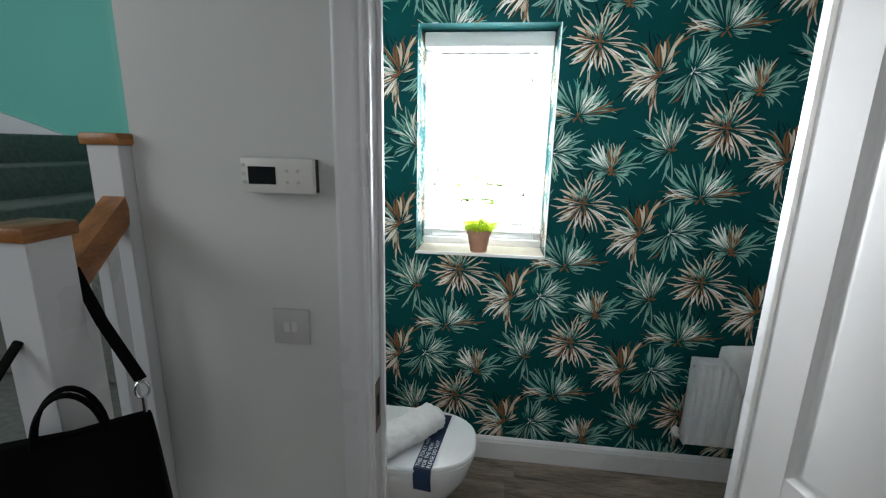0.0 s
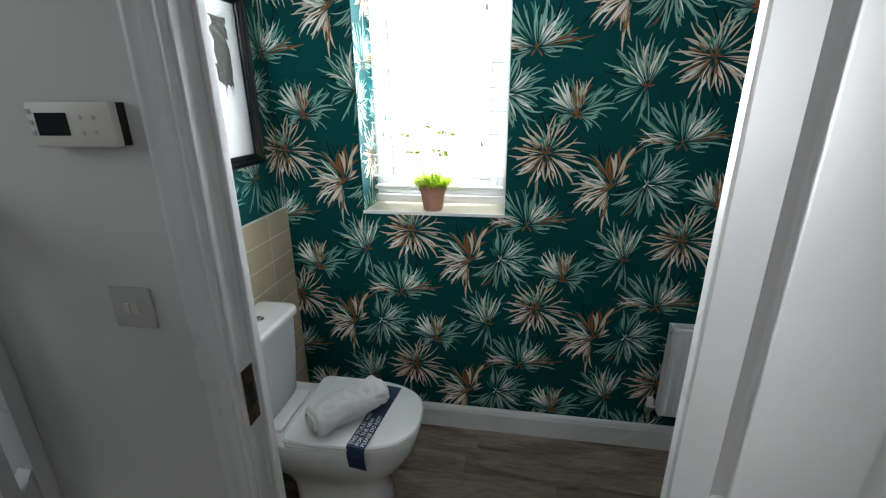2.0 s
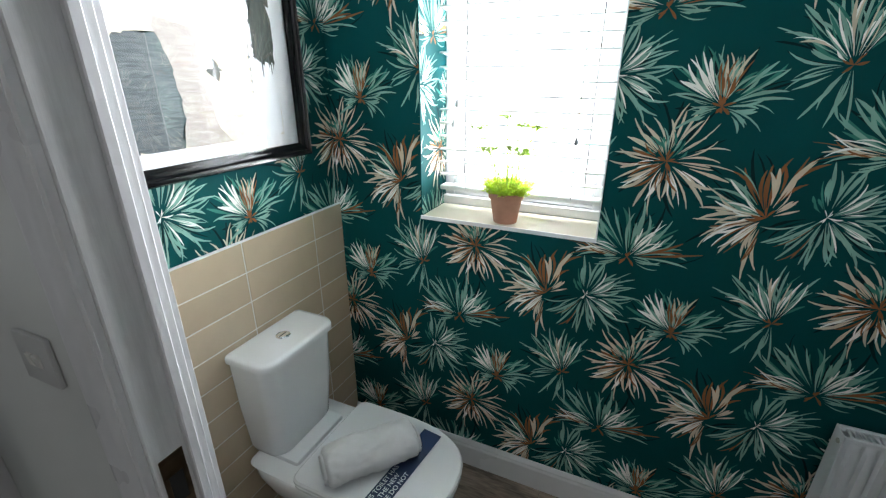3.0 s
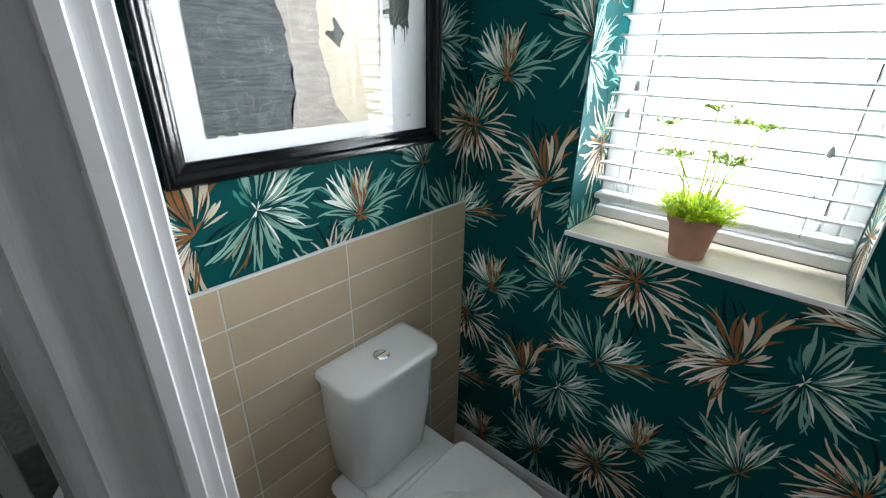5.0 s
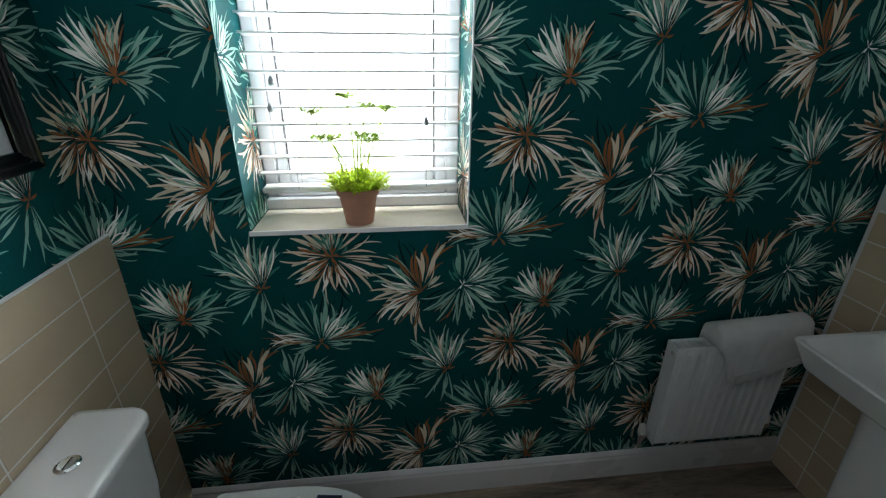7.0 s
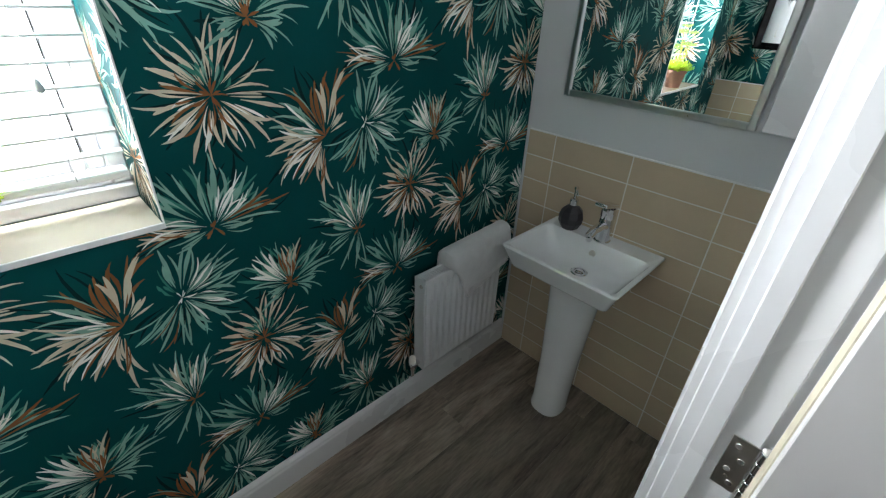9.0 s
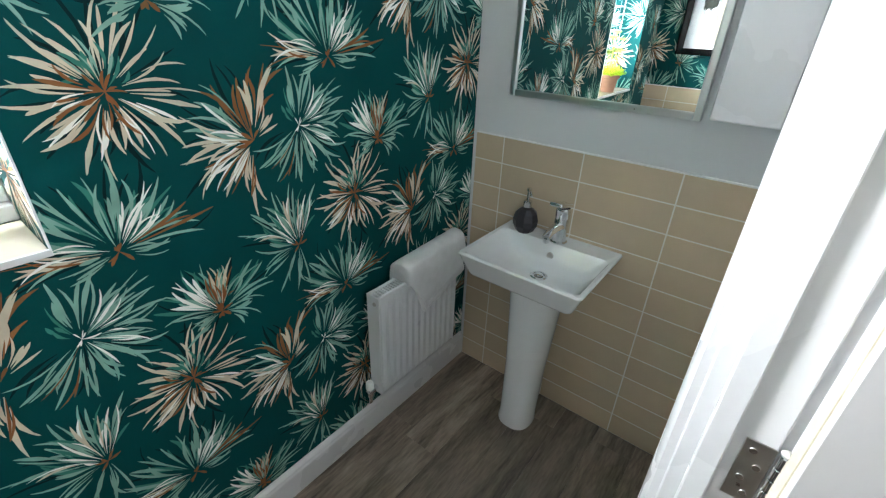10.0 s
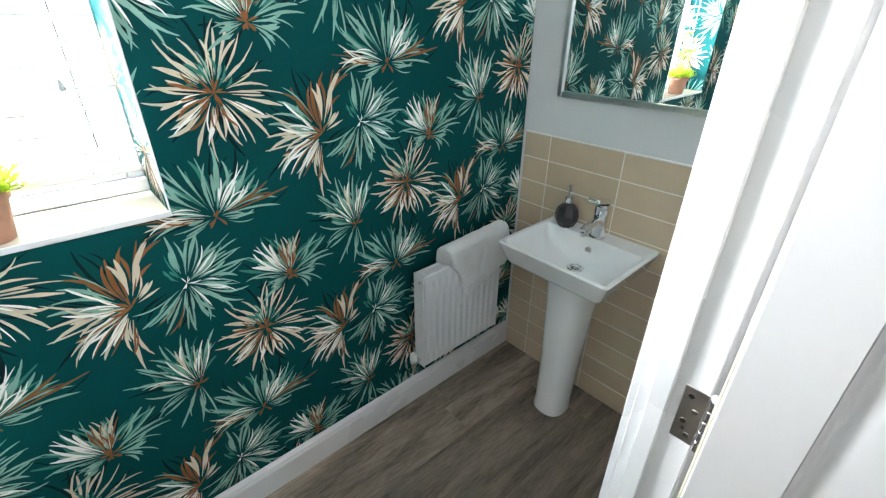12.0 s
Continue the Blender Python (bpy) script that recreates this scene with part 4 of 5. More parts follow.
# ---- potted plant ----
def plant():
    c = Vector((0.733, 2.512, WZ0))
    w = thing("potted_plant", c, "small terracotta pot with bright green herbs and tall flower heads", "plant")
    part("pot", turned(c, [(0, 0.038), (0.001, 0.041), (0.086, 0.055), (0.088, 0.061), (0.108, 0.0635), (0.11, 0.062), (0.108, 0.057), (0.093, 0.053), (0.092, 0.001)], "z", 36), M_TERRA, w, smooth=40)
    part("soil", turned((c.x, c.y, c.z + 0.094), [(0, 0.05), (0.004, 0.046), (0.006, 0.001)], "z", 20), M_SOIL, w)
    rnd = random.Random(5)
    b = bmesh.new()
    for i in range(330):
        a, r = rnd.uniform(0, 6.28), 0.062 * math.sqrt(rnd.random())
        p = c + Vector((math.cos(a) * r * 0.8, math.sin(a) * r * 0.8, 0.096))
        tip = p + Vector((math.cos(a) * r * 0.75 + rnd.uniform(-.014, .014), math.sin(a) * r * 0.75 + rnd.uniform(-.012, .012), rnd.uniform(0.022, 0.068) * (1.2 - r * 7)))
        tube([p, p.lerp(tip, 0.5) + Vector((0, 0, 0.004)), tip], 0.0008, 3, bm=b)
        for k in range(7):
            q = p.lerp(tip, 0.35 + 0.1 * k)
            e = Vector((rnd.uniform(-1, 1), rnd.uniform(-1, 1), rnd.uniform(-0.2, 1))).normalized() * rnd.uniform(0.008, 0.015)
            s = e.cross(Vector((rnd.uniform(-1, 1), 0.3, 1))).normalized() * 0.0028
            vs = [b.verts.new(v) for v in (q, q + e * 0.5 + s, q + e, q + e * 0.5 - s)]
            b.faces.new(vs)
    part("foliage", b, M_LEAF, w, "dense bright green feathery leaves")
    heads = ((-0.108, -0.01, 0.31), (-0.095, 0.015, 0.24), (-0.06, -0.02, 0.245), (-0.012, 0.01, 0.35), (0.012, -0.02, 0.25), (0.035, 0.01, 0.325), (0.09, -0.01, 0.318), (0.062, 0.02, 0.24), (0.035, 0.015, 0.23))
    for k, (dx, dy, dz) in enumerate(heads):
        root = c + Vector((dx * 0.25, dy * 0.5, 0.09))
        head = c + Vector((dx, dy, dz))
        mid = c + Vector((dx * 0.45, dy * 0.8, 0.09 + (dz - 0.09) * 0.55))
        st = part("flower_stem", tube([root, mid, head], [0.0026, 0.0023, 0.0018], 6), M_STEM, w, smooth=60)
        b, bs = bmesh.new(), bmesh.new()
        for i in range(15):
            a = rnd.uniform(0, 6.28)
            r = rnd.uniform(0.006, 0.032)
            e = head + Vector((math.cos(a) * r, math.sin(a) * r, 0.012 + rnd.uniform(-0.004, 0.004)))
            tube([head, e], 0.001, 3, bm=bs)
            for _ in range(5):
                q = e + Vector((rnd.uniform(-1, 1), rnd.uniform(-1, 1), rnd.uniform(-0.6, 0.6))) * 0.0045
                for _ in range(3):
                    d = Vector((rnd.uniform(-1, 1), rnd.uniform(-1, 1), rnd.uniform(-1, 1))).normalized() * rnd.uniform(0.004, 0.007)
                    s = d.cross(Vector((rnd.uniform(-1, 1), 0.4, 1))).normalized() * 0.003
                    b.faces.new([b.verts.new(v) for v in (q, q + d * 0.5 + s, q + d, q + d * 0.5 - s)])
        part("flower_rays", bs, M_STEM, st)
        part("flower_head", b, M_UMBEL, st, "dull green umbel flower head")
        # feathery leaf halfway up
        b = bmesh.new()
        for i in range(10):
            q = mid + Vector((rnd.uniform(-.012, .012), rnd.uniform(-.01, .01), rnd.uniform(-.01, .01)))
            e = Vector((rnd.uniform(-1, 1), rnd.uniform(-1, 1), rnd.uniform(0, 1))).normalized() * 0.009
            s = e.cross(Vector((0, 0.3, 1))).normalized() * 0.0014
            b.faces.new([b.verts.new(v) for v in (q, q + e * 0.5 + s, q + e, q + e * 0.5 - s)])
        part("stem_leaves", b, M_LEAF, st)


plant()


# ---- hinges and strike plate ----
SKEW[0] = 0.025
def hinge(z):
    w = thing("butt_hinge", (DX1, YH, z), "polished steel butt hinge on the door jamb", "hinge", group="door hinges")
    y0 = YH - 0.002
    b = box((DX1 - 0.0022, y0 + 0.002, z - 0.05), (DX1 - 0.0002, y0 + 0.034, z + 0.05), 0.0008)
    part("jamb_leaf", b, M_STEEL, w)
    kn = Vector((DX1 - 0.004, YH - 0.007, z))
    for i in range(5):
        part("knuckle", turned((kn.x, kn.y, z - 0.05 + i * 0.02 + 0.0006), [(0, 0.0055), (0.001, 0.0064), (0.0178, 0.0064), (0.0188, 0.0055)], "z", 14), M_CHROME, w, smooth=40)
    part("pin_cap", turned((kn.x, kn.y, z + 0.0502), [(0, 0.005), (0.003, 0.0065), (0.006, 0.004), (0.007, 0.001)], "z", 14), M_PLASTIC, w, smooth=40)
    for dz in (-0.035, -0.012, 0.012, 0.035):
        part("screw", turned((DX1 - 0.0022, y0 + 0.013 + (0.01 if dz in (-0.012, 0.035) else 0), z + dz), [(-0.0012, 0.0015), (-0.0012, 0.0042), (0.0, 0.0045)], "x", 12), M_CHROME, w)


for z in (0.25, 1.045, 1.8):
    hinge(z)

w = thing("strike_plate", (DX0, YH + 0.03, 0.975), "aged brass strike plate let into the door jamb", "strike plate")
b = box((DX0 - 0.001, YH + 0.01, 0.905), (DX0 + 0.0014, YH + 0.05, 0.945), 0.0006)
box((DX0 - 0.001, YH + 0.01, 1.005), (DX0 + 0.0014, YH + 0.05, 1.045), 0.0006, bm=b)
box((DX0 - 0.001, YH + 0.01, 0.945), (DX0 + 0.0014, YH + 0.018, 1.005), bm=b)
box((DX0 - 0.001, YH + 0.042, 0.945), (DX0 + 0.0014, YH + 0.05, 1.005), bm=b)
part("plate", b, M_BRASS, w)
# no recess is cut: a thin near-black sheet gives the opening its shade
part("latch_hole_shade", box((DX0 + 0.0001, YH + 0.0182, 0.9452), (DX0 + 0.0005, YH + 0.0418, 1.0048)), M_DARK, w)


# ---- hall: thermostat, switch, stairs, bag ----
def thermostat():
    x0, x1, z0, z1, y = 0.250, 0.414, 1.518, 1.594, YH
    w = thing("thermostat", ((x0 + x1) / 2, y, z0), "white wall thermostat with a small dark display", "thermostat")
    part("back_plate", box((x0 + 0.003, y - 0.016, z0 + 0.002), (x1 - 0.001, y - 0.0002, z1 - 0.002)), M_DARK, w)
    part("casing", box((x0, y - 0.034, z0), (x1, y - 0.0162, z1), 0.004, 2), M_PLASTIC, w, smooth=40)
    part("display", box((x0 + 0.018, y - 0.0352, z0 + 0.02), (x0 + 0.08, y - 0.0341, z1 - 0.018)), M_SCREEN, w)
    for i in range(3):
        part("button", box((x0 + 0.004, y - 0.0352, z0 + 0.02 + i * 0.018), (x0 + 0.011, y - 0.0341, z0 + 0.028 + i * 0.018)), M_GREYPLASTIC, w)
    for xx, zz in ((0.105, 0.05), (0.13, 0.05), (0.105, 0.025), (0.13, 0.025)):
        part("key", turned((x0 + xx, y - 0.0345, z0 + zz), [(0.0005, 0.004), (-0.0008, 0.0035), (-0.001, 0.001)], "y", 12), M_GREYPLASTIC, w)


thermostat()


def switch():
    cx, cz, y = 0.331, 1.194, YH
    w = thing("light_switch", (cx, y, cz - 0.045), "white square double rocker light switch", "light switch")
    part("plate", box((cx - 0.045, y - 0.009, cz - 0.045), (cx + 0.045, y - 0.0002, cz + 0.045), 0.003, 2), M_GREYPLASTIC, w, smooth=40)
    for dx in (-0.009, 0.009):
        b = box((-0.0075, -0.0028, -0.012), (0.0075, 0.002, 0.012), 0.001)
        bmesh.ops.transform(b, matrix=Matrix.Translation((cx + dx, y - 0.0095, cz)) @ Matrix.Rotation(radians(6), 4, "X"), verts=b.verts)
        part("rocker", b, M_PLASTIC, w)


switch()


SKEW[0] = 0.0


def newel(x, y, top, label):
    w = thing("newel_post", (x, y, 0), label, "newel post", group="newel posts")
    part("post", box((x - 0.04, y - 0.04, 0), (x + 0.04, y + 0.04, top - 0.026), 0.002), M_GLOSS, w)
    part("cap", box((x - 0.049, y - 0.049, top - 0.026), (x + 0.049, y + 0.049, top), 0.005, 2), M_OAK, w, "oak newel cap", smooth=40)


newel(*POST1, "white square newel post with an oak cap, lower one")
newel(*POST2, "taller white square newel post with an oak cap beside the wall")


px = (POST1[0] + POST2[0]) / 2
ya, yb = POST1[1] + 0.041, POST2[1] - 0.041
za, zb = POST1[2] - 0.13, POST2[2] - 0.17
w = thing("stair_balustrade", (px, (ya + yb) / 2, 0.0), "oak handrail over white balusters between two newels", "balustrade")


def lean(y):
    return POST1[0] + (POST2[0] - POST1[0]) * (y - POST1[1]) / (POST2[1] - POST1[1])


b = loft([[(lean(y) + dx, y, z + dz) for dx, dz in ((-0.03, -0.035), (0.03, -0.035), (0.034, 0.0), (0.028, 0.03), (-0.028, 0.03), (-0.034, 0.0))] for y, z in ((ya, za), (yb, zb))])
part("handrail", b, M_OAK, w, "oak handrail")
b = loft([[(lean(y) + dx, y, z + dz) for dx, dz in ((-0.02, -0.13), (0.02, -0.13), (0.02, 0.13), (-0.02, 0.13))] for y, z in ((ya, 0.38), (yb, 0.62))])
part("string", b, M_GLOSS, w, "white stair string")
for k in (0.25, 0.75):
    y = ya + (yb - ya) * k
    part("baluster", box((lean(y) - 0.016, y - 0.016, 0.45), (lean(y) + 0.016, y + 0.016, za + (zb - za) * k - 0.03), 0.002), M_GLOSS, w)


def step(i, lo, hi):
    w = thing("stair_step", ((lo[0] + hi[0]) / 2, (lo[1] + hi[1]) / 2, 0), "grey-green carpeted stair step", "stair", group="stair steps", kind="structure")
    part("carpet", box(lo, hi, 0.012, 3), M_CARPET, w, smooth=40)


SX0, SX1 = -1.05, -0.17
for i in range(4):
    step(i, (SX0, 0.42 + 0.235 * i, 0), (SX1 - 0.001, 0.42 + 0.235 * (i + 1) - 0.002 if i < 3 else 2.4, 0.2 * (i + 1) - 0.001))
step(5, (SX0, 1.6, 0.805), (SX1, 2.4, 1.0))
step(6, (SX0, 1.6, 1.002), (-0.45, 2.4, 1.2))
for i in range(3):
    step(7 + i, (-0.98 - 0.23 * i - (0.225 if i < 2 else 1.1), 1.3, 1.2 + 0.12 * i + 0.003), (-0.75 - 0.23 * i, 2.44, 1.4 + 0.12 * i + 0.0))
b = loft([[(-0.2, TEAL_Y - 0.03, 0.95), (-0.2, TEAL_Y - 0.002, 0.95), (-0.2, TEAL_Y - 0.002, 1.26), (-0.2, TEAL_Y - 0.03, 1.26)],
          [(-2.5, TEAL_Y - 0.03, 1.6), (-2.5, TEAL_Y - 0.002, 1.6), (-2.5, TEAL_Y - 0.002, 1.97), (-2.5, TEAL_Y - 0.03, 1.97)]])
structure("stair_string", b, M_GLOSS, "white sloping wall string of the stairs", "stair string")


def bag():
    x, y, top = BAG
    w = thing("shoulder_bag", (x, y, top - 0.34), "black nylon shoulder bag hung by its strap from the handrail", "bag")
    f = Vector((0.80, 0.60, 0))
    n = Vector((0.60, -0.80, 0))
    c = Vector((x, y, 0))
    rings = []
    for dz, hw, hd in ((-0.34, 0.115, 0.035), (-0.335, 0.13, 0.05), (-0.2, 0.13, 0.055), (-0.06, 0.122, 0.035), (-0.012, 0.118, 0.02), (0.0, 0.116, 0.012)):
        ring = []
        for k in range(28):
            a = 2 * math.pi * k / 28
            u, v = math.copysign(abs(math.cos(a)) ** 0.3, math.cos(a)), math.copysign(abs(math.sin(a)) ** 0.6, math.sin(a))
            ring.append(c + f * hw * u + n * hd * v + Vector((0, 0, top + dz + 0.008 * (abs(u) if dz > -0.05 else 0))))
        rings.append(ring)
    part("bag_body", loft(rings), M_BAG, w, smooth=50)
    for sgn in (-1, 1):
        pts = [c + n * 0.012 * sgn + f * 0.05 * math.cos(a) + Vector((0, 0, top - 0.02 + 0.1 * math.sin(a))) for a in (math.pi * k / 16 for k in range(17))]
        part("handle", tube(pts, 0.008, 8, flat=0.5), M_BAG, w, smooth=60)
    hang = Vector((lean(POST1[1] + 0.07), POST1[1] + 0.07, za + 0.07))
    for sgn in (-1, 1):
        e = c + f * 0.108 * sgn + Vector((0, 0, top + 0.005))
        up = e + Vector((0, 0, 0.07))
        part("strap", tube([up, up.lerp(hang, 0.5) + Vector((0, 0, -0.02)), hang], 0.011, 8, flat=0.25), M_BAG, w, smooth=60)
        r = [up + Vector((0, 0, -0.02)) + f * 0.011 * math.cos(a) + Vector((0, 0, 0.016 * math.sin(a))) for a in (2 * math.pi * k / 12 for k in range(13))]
        part("strap_ring", tube(r, 0.0028, 6), M_CHROME, w, "steel strap ring", smooth=60)
        part("strap_clip", tube([up + Vector((0, 0, -0.034)), e + Vector((0, 0, 0.0))], 0.004, 8), M_CHROME, w, smooth=60)


bag()

# ---- outside ----
structure("ground", box((-60, YG + 0.3, -0.5), (60, 120, -0.2)), M_GROUND, "pale paved ground outside", "ground")
h = thing("far_house", (2, 22, -0.2), "red brick house across the road", "house")
part("wall", box((-6, 20, -0.2), (12, 24, 2.4)), M_BRICK, h)


# ---- wallpaper print ----
LEAFS = {
    "star": [("dark", 0, 360, 15, 0.10, 0.16, 0.008), ("cream", 0, 360, 34, 0.09, 0.155, 0.0085), ("sea", 20, 170, 7, 0.05, 0.10, 0.009), ("white", 180, 340, 9, 0.07, 0.13, 0.006), ("mint", 60, 130, 4, 0.06, 0.1, 0.006),
             ("brown", 150, 300, 9, 0.04, 0.10, 0.007), ("brown", 0, 360, 8, 0.02, 0.045, 0.007)],
    "spray": [("dark", 60, 200, 9, 0.10, 0.17, 0.008), ("brown", 62, 125, 9, 0.09, 0.165, 0.0085), ("cream", 60, 90, 4, 0.09, 0.15, 0.010), ("mint", 118, 170, 8, 0.08, 0.14, 0.008), ("cream", 160, 262, 17, 0.07, 0.155, 0.0085),
              ("brown", 195, 268, 6, 0.05, 0.12, 0.006), ("white", 140, 240, 12, 0.05, 0.13, 0.006), ("brown", 60, 240, 5, 0.02, 0.04, 0.008), ("cream", 20, 62, 3, 0.04, 0.07, 0.007)],
    "fall": [("dark", 180, 380, 8, 0.08, 0.13, 0.008), ("mint", 70, 110, 5, 0.07, 0.12, 0.008), ("mint", -65, 60, 19, 0.07, 0.135, 0.008), ("mint", 205, 295, 14, 0.06, 0.125, 0.008), ("sea", 110, 150, 3, 0.04, 0.08, 0.008),
             ("white", -60, 60, 8, 0.06, 0.12, 0.005), ("brown", 235, 262, 2, 0.09, 0.13, 0.005), ("white", 0, 360, 5, 0.01, 0.03, 0.005)],
    "burst": [("dark", 10, 190, 9, 0.08, 0.13, 0.008), ("sea", 20, 160, 10, 0.07, 0.13, 0.009), ("mint", 15, 165, 16, 0.07, 0.125, 0.0075), ("white", 112, 150, 7, 0.07, 0.12, 0.008), ("cream", 65, 95, 4, 0.08, 0.14, 0.007),
              ("mint", -45, 12, 8, 0.05, 0.095, 0.008), ("mint", 172, 215, 6, 0.05, 0.1, 0.007), ("brown", 55, 110, 7, 0.04, 0.10, 0.006), ("brown", 0, 360, 7, 0.01, 0.025, 0.008)],
    "tall": [("dark", 60, 190, 6, 0.09, 0.14, 0.008), ("mint", 62, 150, 17, 0.08, 0.15, 0.0085), ("sea", 55, 170, 8, 0.07, 0.13, 0.008), ("mint", 150, 215, 6, 0.07, 0.11, 0.006), ("mint", 225, 290, 6, 0.06, 0.12, 0.007),
             ("white", 60, 150, 8, 0.03, 0.12, 0.006), ("brown", 0, 360, 5, 0.01, 0.03, 0.006), ("cream", 60, 140, 4, 0.07, 0.13, 0.006)],
    "fan": [("dark", -5, 190, 9, 0.10, 0.17, 0.008), ("sea", 15, 165, 13, 0.08, 0.145, 0.0095), ("mint", 5, 175, 20, 0.08, 0.15, 0.008), ("brown", 5, 24, 2, 0.11, 0.165, 0.007), ("cream", 168, 180, 2, 0.12, 0.18, 0.008), ("brown", 168, 184, 2, 0.1, 0.17, 0.005),
            ("white", 20, 75, 9, 0.05, 0.13, 0.006), ("white", 145, 175, 4, 0.07, 0.14, 0.005), ("mint", -30, 5, 4, 0.05, 0.1, 0.007), ("mint", 180, 210, 4, 0.05, 0.1, 0.007), ("brown", 0, 360, 5, 0.01, 0.03, 0.008)],
}
MOTIFS = (("star", 0.0, 0.0), ("spray", 0.265, -0.132), ("fall", 0.393, -0.115), ("burst", 0.105, 0.150), ("tall", 0.348, 0.248), ("fan", -0.060, -0.302))
CELL_W, CELL_H = 0.562, 0.689
INK_NAMES = list(INKS)


def motif(kind, seed):
    """Leaves of one motif as flat outlines: ink, points."""
    rnd = random.Random(seed)
    out = []
    for ink, a0, a1, n, r0, r1, wd in LEAFS[kind]:
        n = round(n * 1.3)
        for i in range(n):
            a = radians(a0 + (a1 - a0) * (i + rnd.uniform(-0.25, 1.25)) / n)
            ln, w = rnd.uniform(r0, r1) * (1.1 if kind == 'star' else 1.26), wd * rnd.uniform(0.42, 1.0) * 0.6
            start = rnd.uniform(0.012, 0.045) if r1 > 0.06 else 0.0
            if rnd.random() < 0.3 and r1 > 0.1:
                start = ln * rnd.uniform(0.3, 0.5)
            bend = rnd.uniform(-0.26, 0.26)
            left, right = [], []
            for u, k in ((0.0, 0.12), (0.2, 0.4), (0.42, 0.85), (0.6, 1.0), (0.82, 0.75), (0.95, 0.4), (1.0, 0.0)):
                d = start + (ln - start) * u
                b2 = a + bend * u * u
                cx, cy = math.cos(b2) * d, math.sin(b2) * d
                nx, ny = -math.sin(b2), math.cos(b2)
                k2 = k * rnd.uniform(0.75, 1.2)
                left.append((cx + nx * w * k2, cy + ny * w * k2))
                if k:
                    right.append((cx - nx * w * k2, cy - ny * w * k2))
            out.append((ink, left + right[::-1]))
    return out


CUTS = {k: motif(k, i + 3) for i, k in enumerate(LEAFS)}


def printed(name, parent, place, u0, u1, v0, v1, au, av, hole=None, flip=1):
    """Prints the pattern on a plane. place(u, v, lift) gives the point; au, av: where one star sits."""
    verts, faces, inks = [], [], []
    rnd = random.Random(11)
    for i in range(-6, 7):
        for j in range(-5, 6):
            cu, cv = au + i * CELL_W, av + j * CELL_H + (CELL_H / 2 if i % 2 else 0)
            for kind, du, dv in MOTIFS:
                mu, mv = cu + du, cv + dv
                if not (u0 - 0.2 < mu < u1 + 0.2 and v0 - 0.2 < mv < v1 + 0.2):
                    continue
                for k, (ink, pts) in enumerate(CUTS[kind]):
                    lift = 0.0003 + 0.000011 * k
                    q = [(mu + x, mv + y) for x, y in pts]
                    q = clip(q, u0, u1, v0, v1)
                    for poly in (cut_hole(q, hole) if hole else [q]):
                        if len(poly) < 3:
                            continue
                        faces.append(list(range(len(verts), len(verts) + len(poly))))
                        verts += [place(x, y, lift) for x, y in poly]
                        inks.append(INK_NAMES.index(ink))
    me = bpy.data.meshes.new(name)
    me.from_pydata(verts, [], faces)
    for m in INKS.values():
        me.materials.append(m)
    me.polygons.foreach_set("material_index", inks)
    ob = new(name, me)
    ob.parent = parent
    return tagged(ob, "painted starburst leaves in mint, cream and brown", kind="stuff")


def half(poly, axis, limit, keep_low):
    out = []
    s = 1 if keep_low else -1
    for k in range(len(poly)):
        a, b = poly[k], poly[(k + 1) % len(poly)]
        da, db = s * (limit - a[axis]), s * (limit - b[axis])
        if da >= 0:
            out.append(a)
        if da * db < 0:
            t = da / (da - db)
            out.append((a[0] + (b[0] - a[0]) * t, a[1] + (b[1] - a[1]) * t))
    return out


def clip(poly, u0, u1, v0, v1):
    for axis, limit, low in ((0, u0, False), (0, u1, True), (1, v0, False), (1, v1, True)):
        poly = half(poly, axis, limit, low) if len(poly) > 2 else []
    return poly


def cut_hole(poly, h):
    u0, u1, v0, v1 = h
    if len(poly) < 3:
        return []
    if max(p[0] for p in poly) < u0 or min(p[0] for p in poly) > u1 or max(p[1] for p in poly) < v0 or min(p[1] for p in poly) > v1:
        return [poly]
    mid = half(half(poly, 0, u0, False), 0, u1, True)
    return [half(poly, 0, u0, True), half(poly, 0, u1, False), half(mid, 1, v0, True) if len(mid) > 2 else [], half(mid, 1, v1, False) if len(mid) > 2 else []]


printed("wallpaper_print", wall_north, lambda u, v, e: (u, YW - e, v), XL - 0.006, XR + 0.006, 0.129, CEIL, 1.209, 1.383, (WX0 - 0.003, WX1 + 0.003, WZ0 - 0.013, WZ1))
printed("wallpaper_print", wall_west, lambda u, v, e: (XL - 0.008 + e, u, v), YI + 0.001, YW - 0.001, TOP + 0.004, CEIL, 1.345, 1.388)
printed("wallpaper_print", wall_north, lambda u, v, e: (WX0 + e, u, v), YW + 0.002, YG - 0.012, WZ0 + 0.002, WZ1 - 0.001, 2.62, 1.35)
printed("wallpaper_print", wall_north, lambda u, v, e: (WX1 - e, u, v), YW + 0.002, YG - 0.012, WZ0 + 0.002, WZ1 - 0.001, 2.55, 1.25)


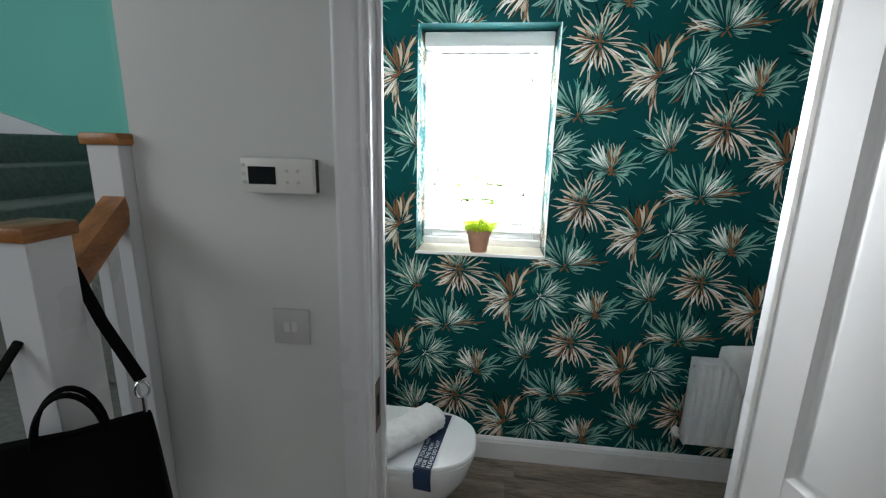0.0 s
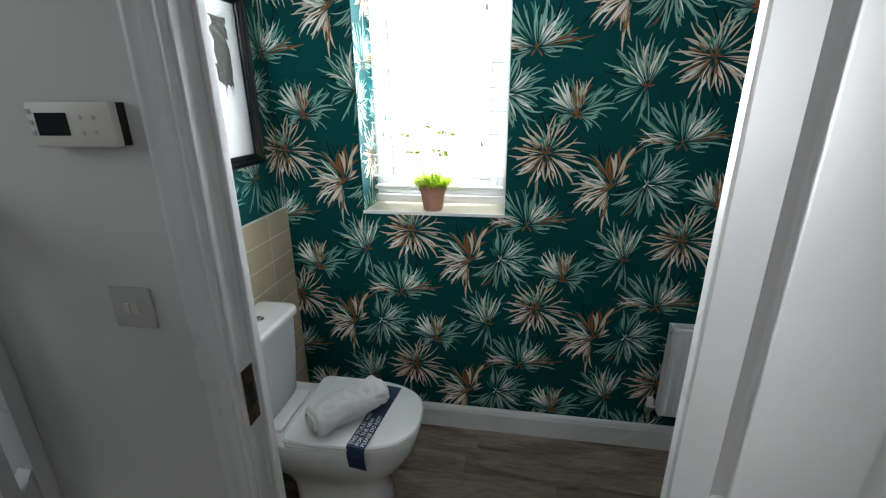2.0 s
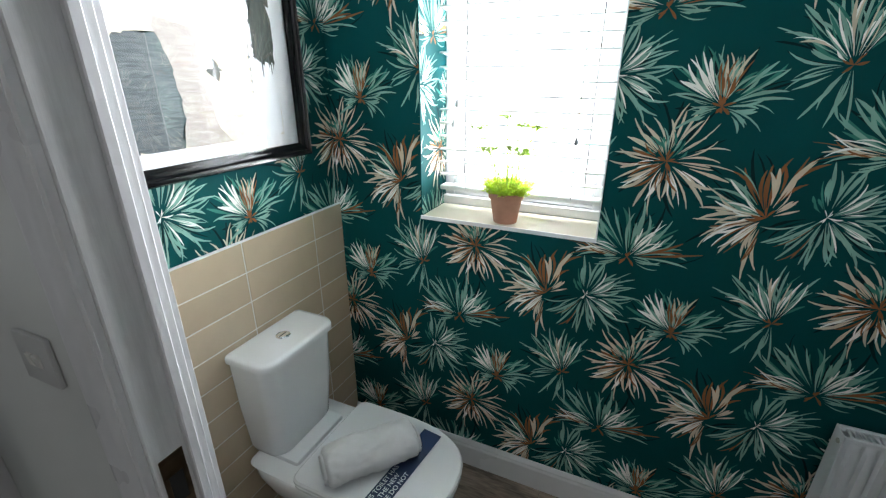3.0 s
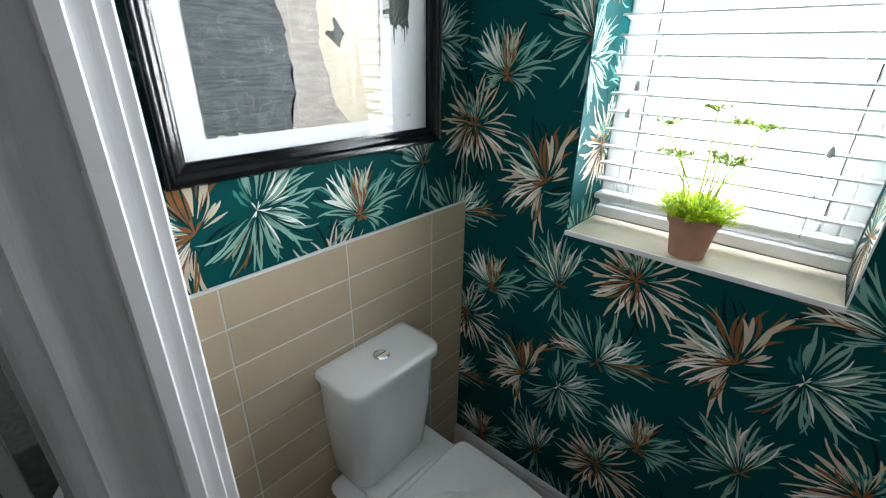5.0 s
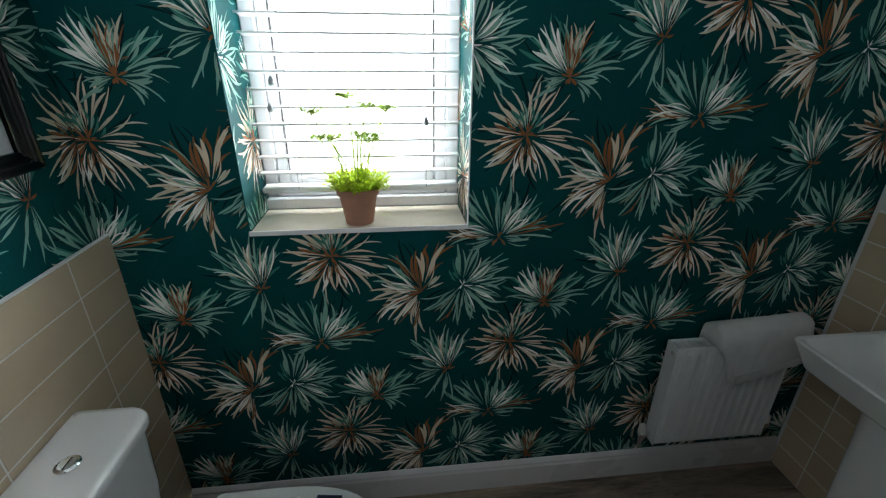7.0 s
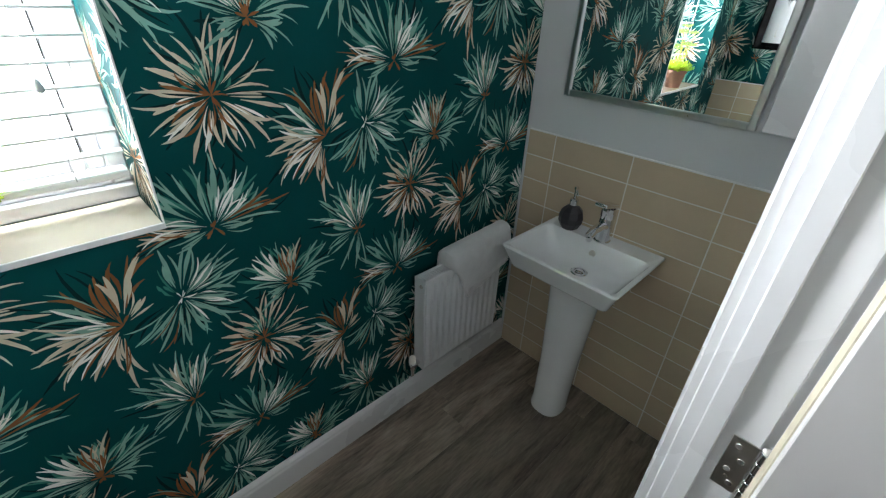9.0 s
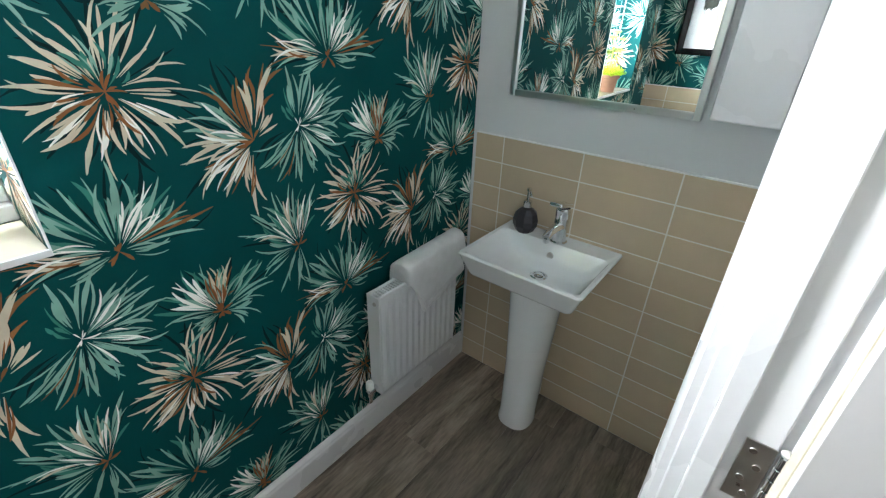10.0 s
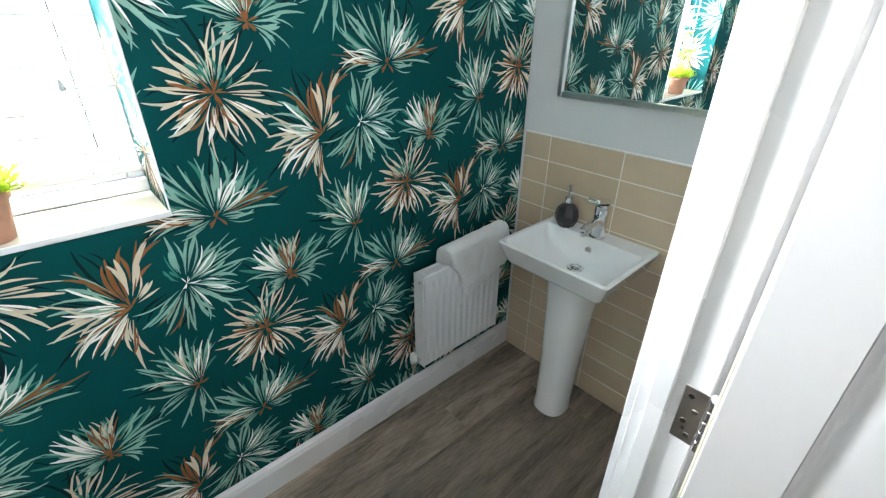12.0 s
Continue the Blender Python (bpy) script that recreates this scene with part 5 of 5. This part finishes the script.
# ---- tiles and planks ----
def tiled(wall, xface, sign, joints, y_lo, y_hi):
    """Rows of wide tiles on a bed of grout. joints: where upright joints run."""
    back = box((min(xface - sign * 0.0078, xface - sign * 0.0015), y_lo, 0), (max(xface - sign * 0.0078, xface - sign * 0.0015), y_hi, TOP), 0)
    part("grout", back, M_GROUT, wall, "white grout lines")
    edges = [y_lo] + sorted(j for j in joints if y_lo < j < y_hi) + [y_hi]
    cache = {}
    for a, c in zip(edges, edges[1:]):
        g0, g1 = a + (0.0022 if a in joints else 0.0005), c - (0.0022 if c in joints else 0.0005)
        if g1 - g0 < 0.004:
            continue
        key = round(g1 - g0, 4)
        x0, x1 = (xface - sign * 0.0016, xface)
        for r in range(11):
            ob = None
            if key not in cache:
                b = box((min(x0, x1) - xface, 0, 0), (max(x0, x1) - xface, g1 - g0, ROW - 0.0044), 0.0009)
                cache[key] = mesh_of("tile", b, M_TILE)
            ob = new("tile", cache[key])
            ob.location = (xface, g0, r * ROW + 0.0022)
            ob.rotation_euler = (0, 0, 0)
            ob.parent = wall
    z = TOP + 0.0002
    part("edge_trim", box((min(xface - sign * 0.0078, xface + sign * 0.0015), y_lo, z), (max(xface - sign * 0.0078, xface + sign * 0.0015), y_hi, z + 0.0035)), M_UPVC, wall, "white plastic tile trim")


tiled(wall_west, XL, 1, [2.285 - 0.330 * k for k in range(4)], YI + 0.001, YW - 0.001)
tiled(wall_east, XR, -1, [2.309 - 0.318 * k for k in range(4)], YI + 0.001, YW - 0.019)


def planks(parent, x0, x1, y0, y1, seed):
    rnd = random.Random(seed)
    w, ln = 0.152, 0.92
    y, k = y0, 0
    while y < y1 - 0.002:
        ya_, yb_ = y, min(y + w, y1)
        x = x0 - rnd.uniform(0, ln)
        while x < x1:
            xa, xb = max(x, x0), min(x + ln, x1)
            if xb - xa > 0.01:
                b = box((xa + 0.0003, ya_ + 0.0003, -0.003), (xb - 0.0003, yb_ - 0.0003, 0.0), 0.0004)
                ob = part("plank", b, M_VINYL, parent)
            x += ln
        y += w
        k += 1


planks(floor, XL, XR, YI - 0.03, YW, 3)
planks(hall_floor, -0.6, 2.3, -0.4, YI - 0.03, 4)
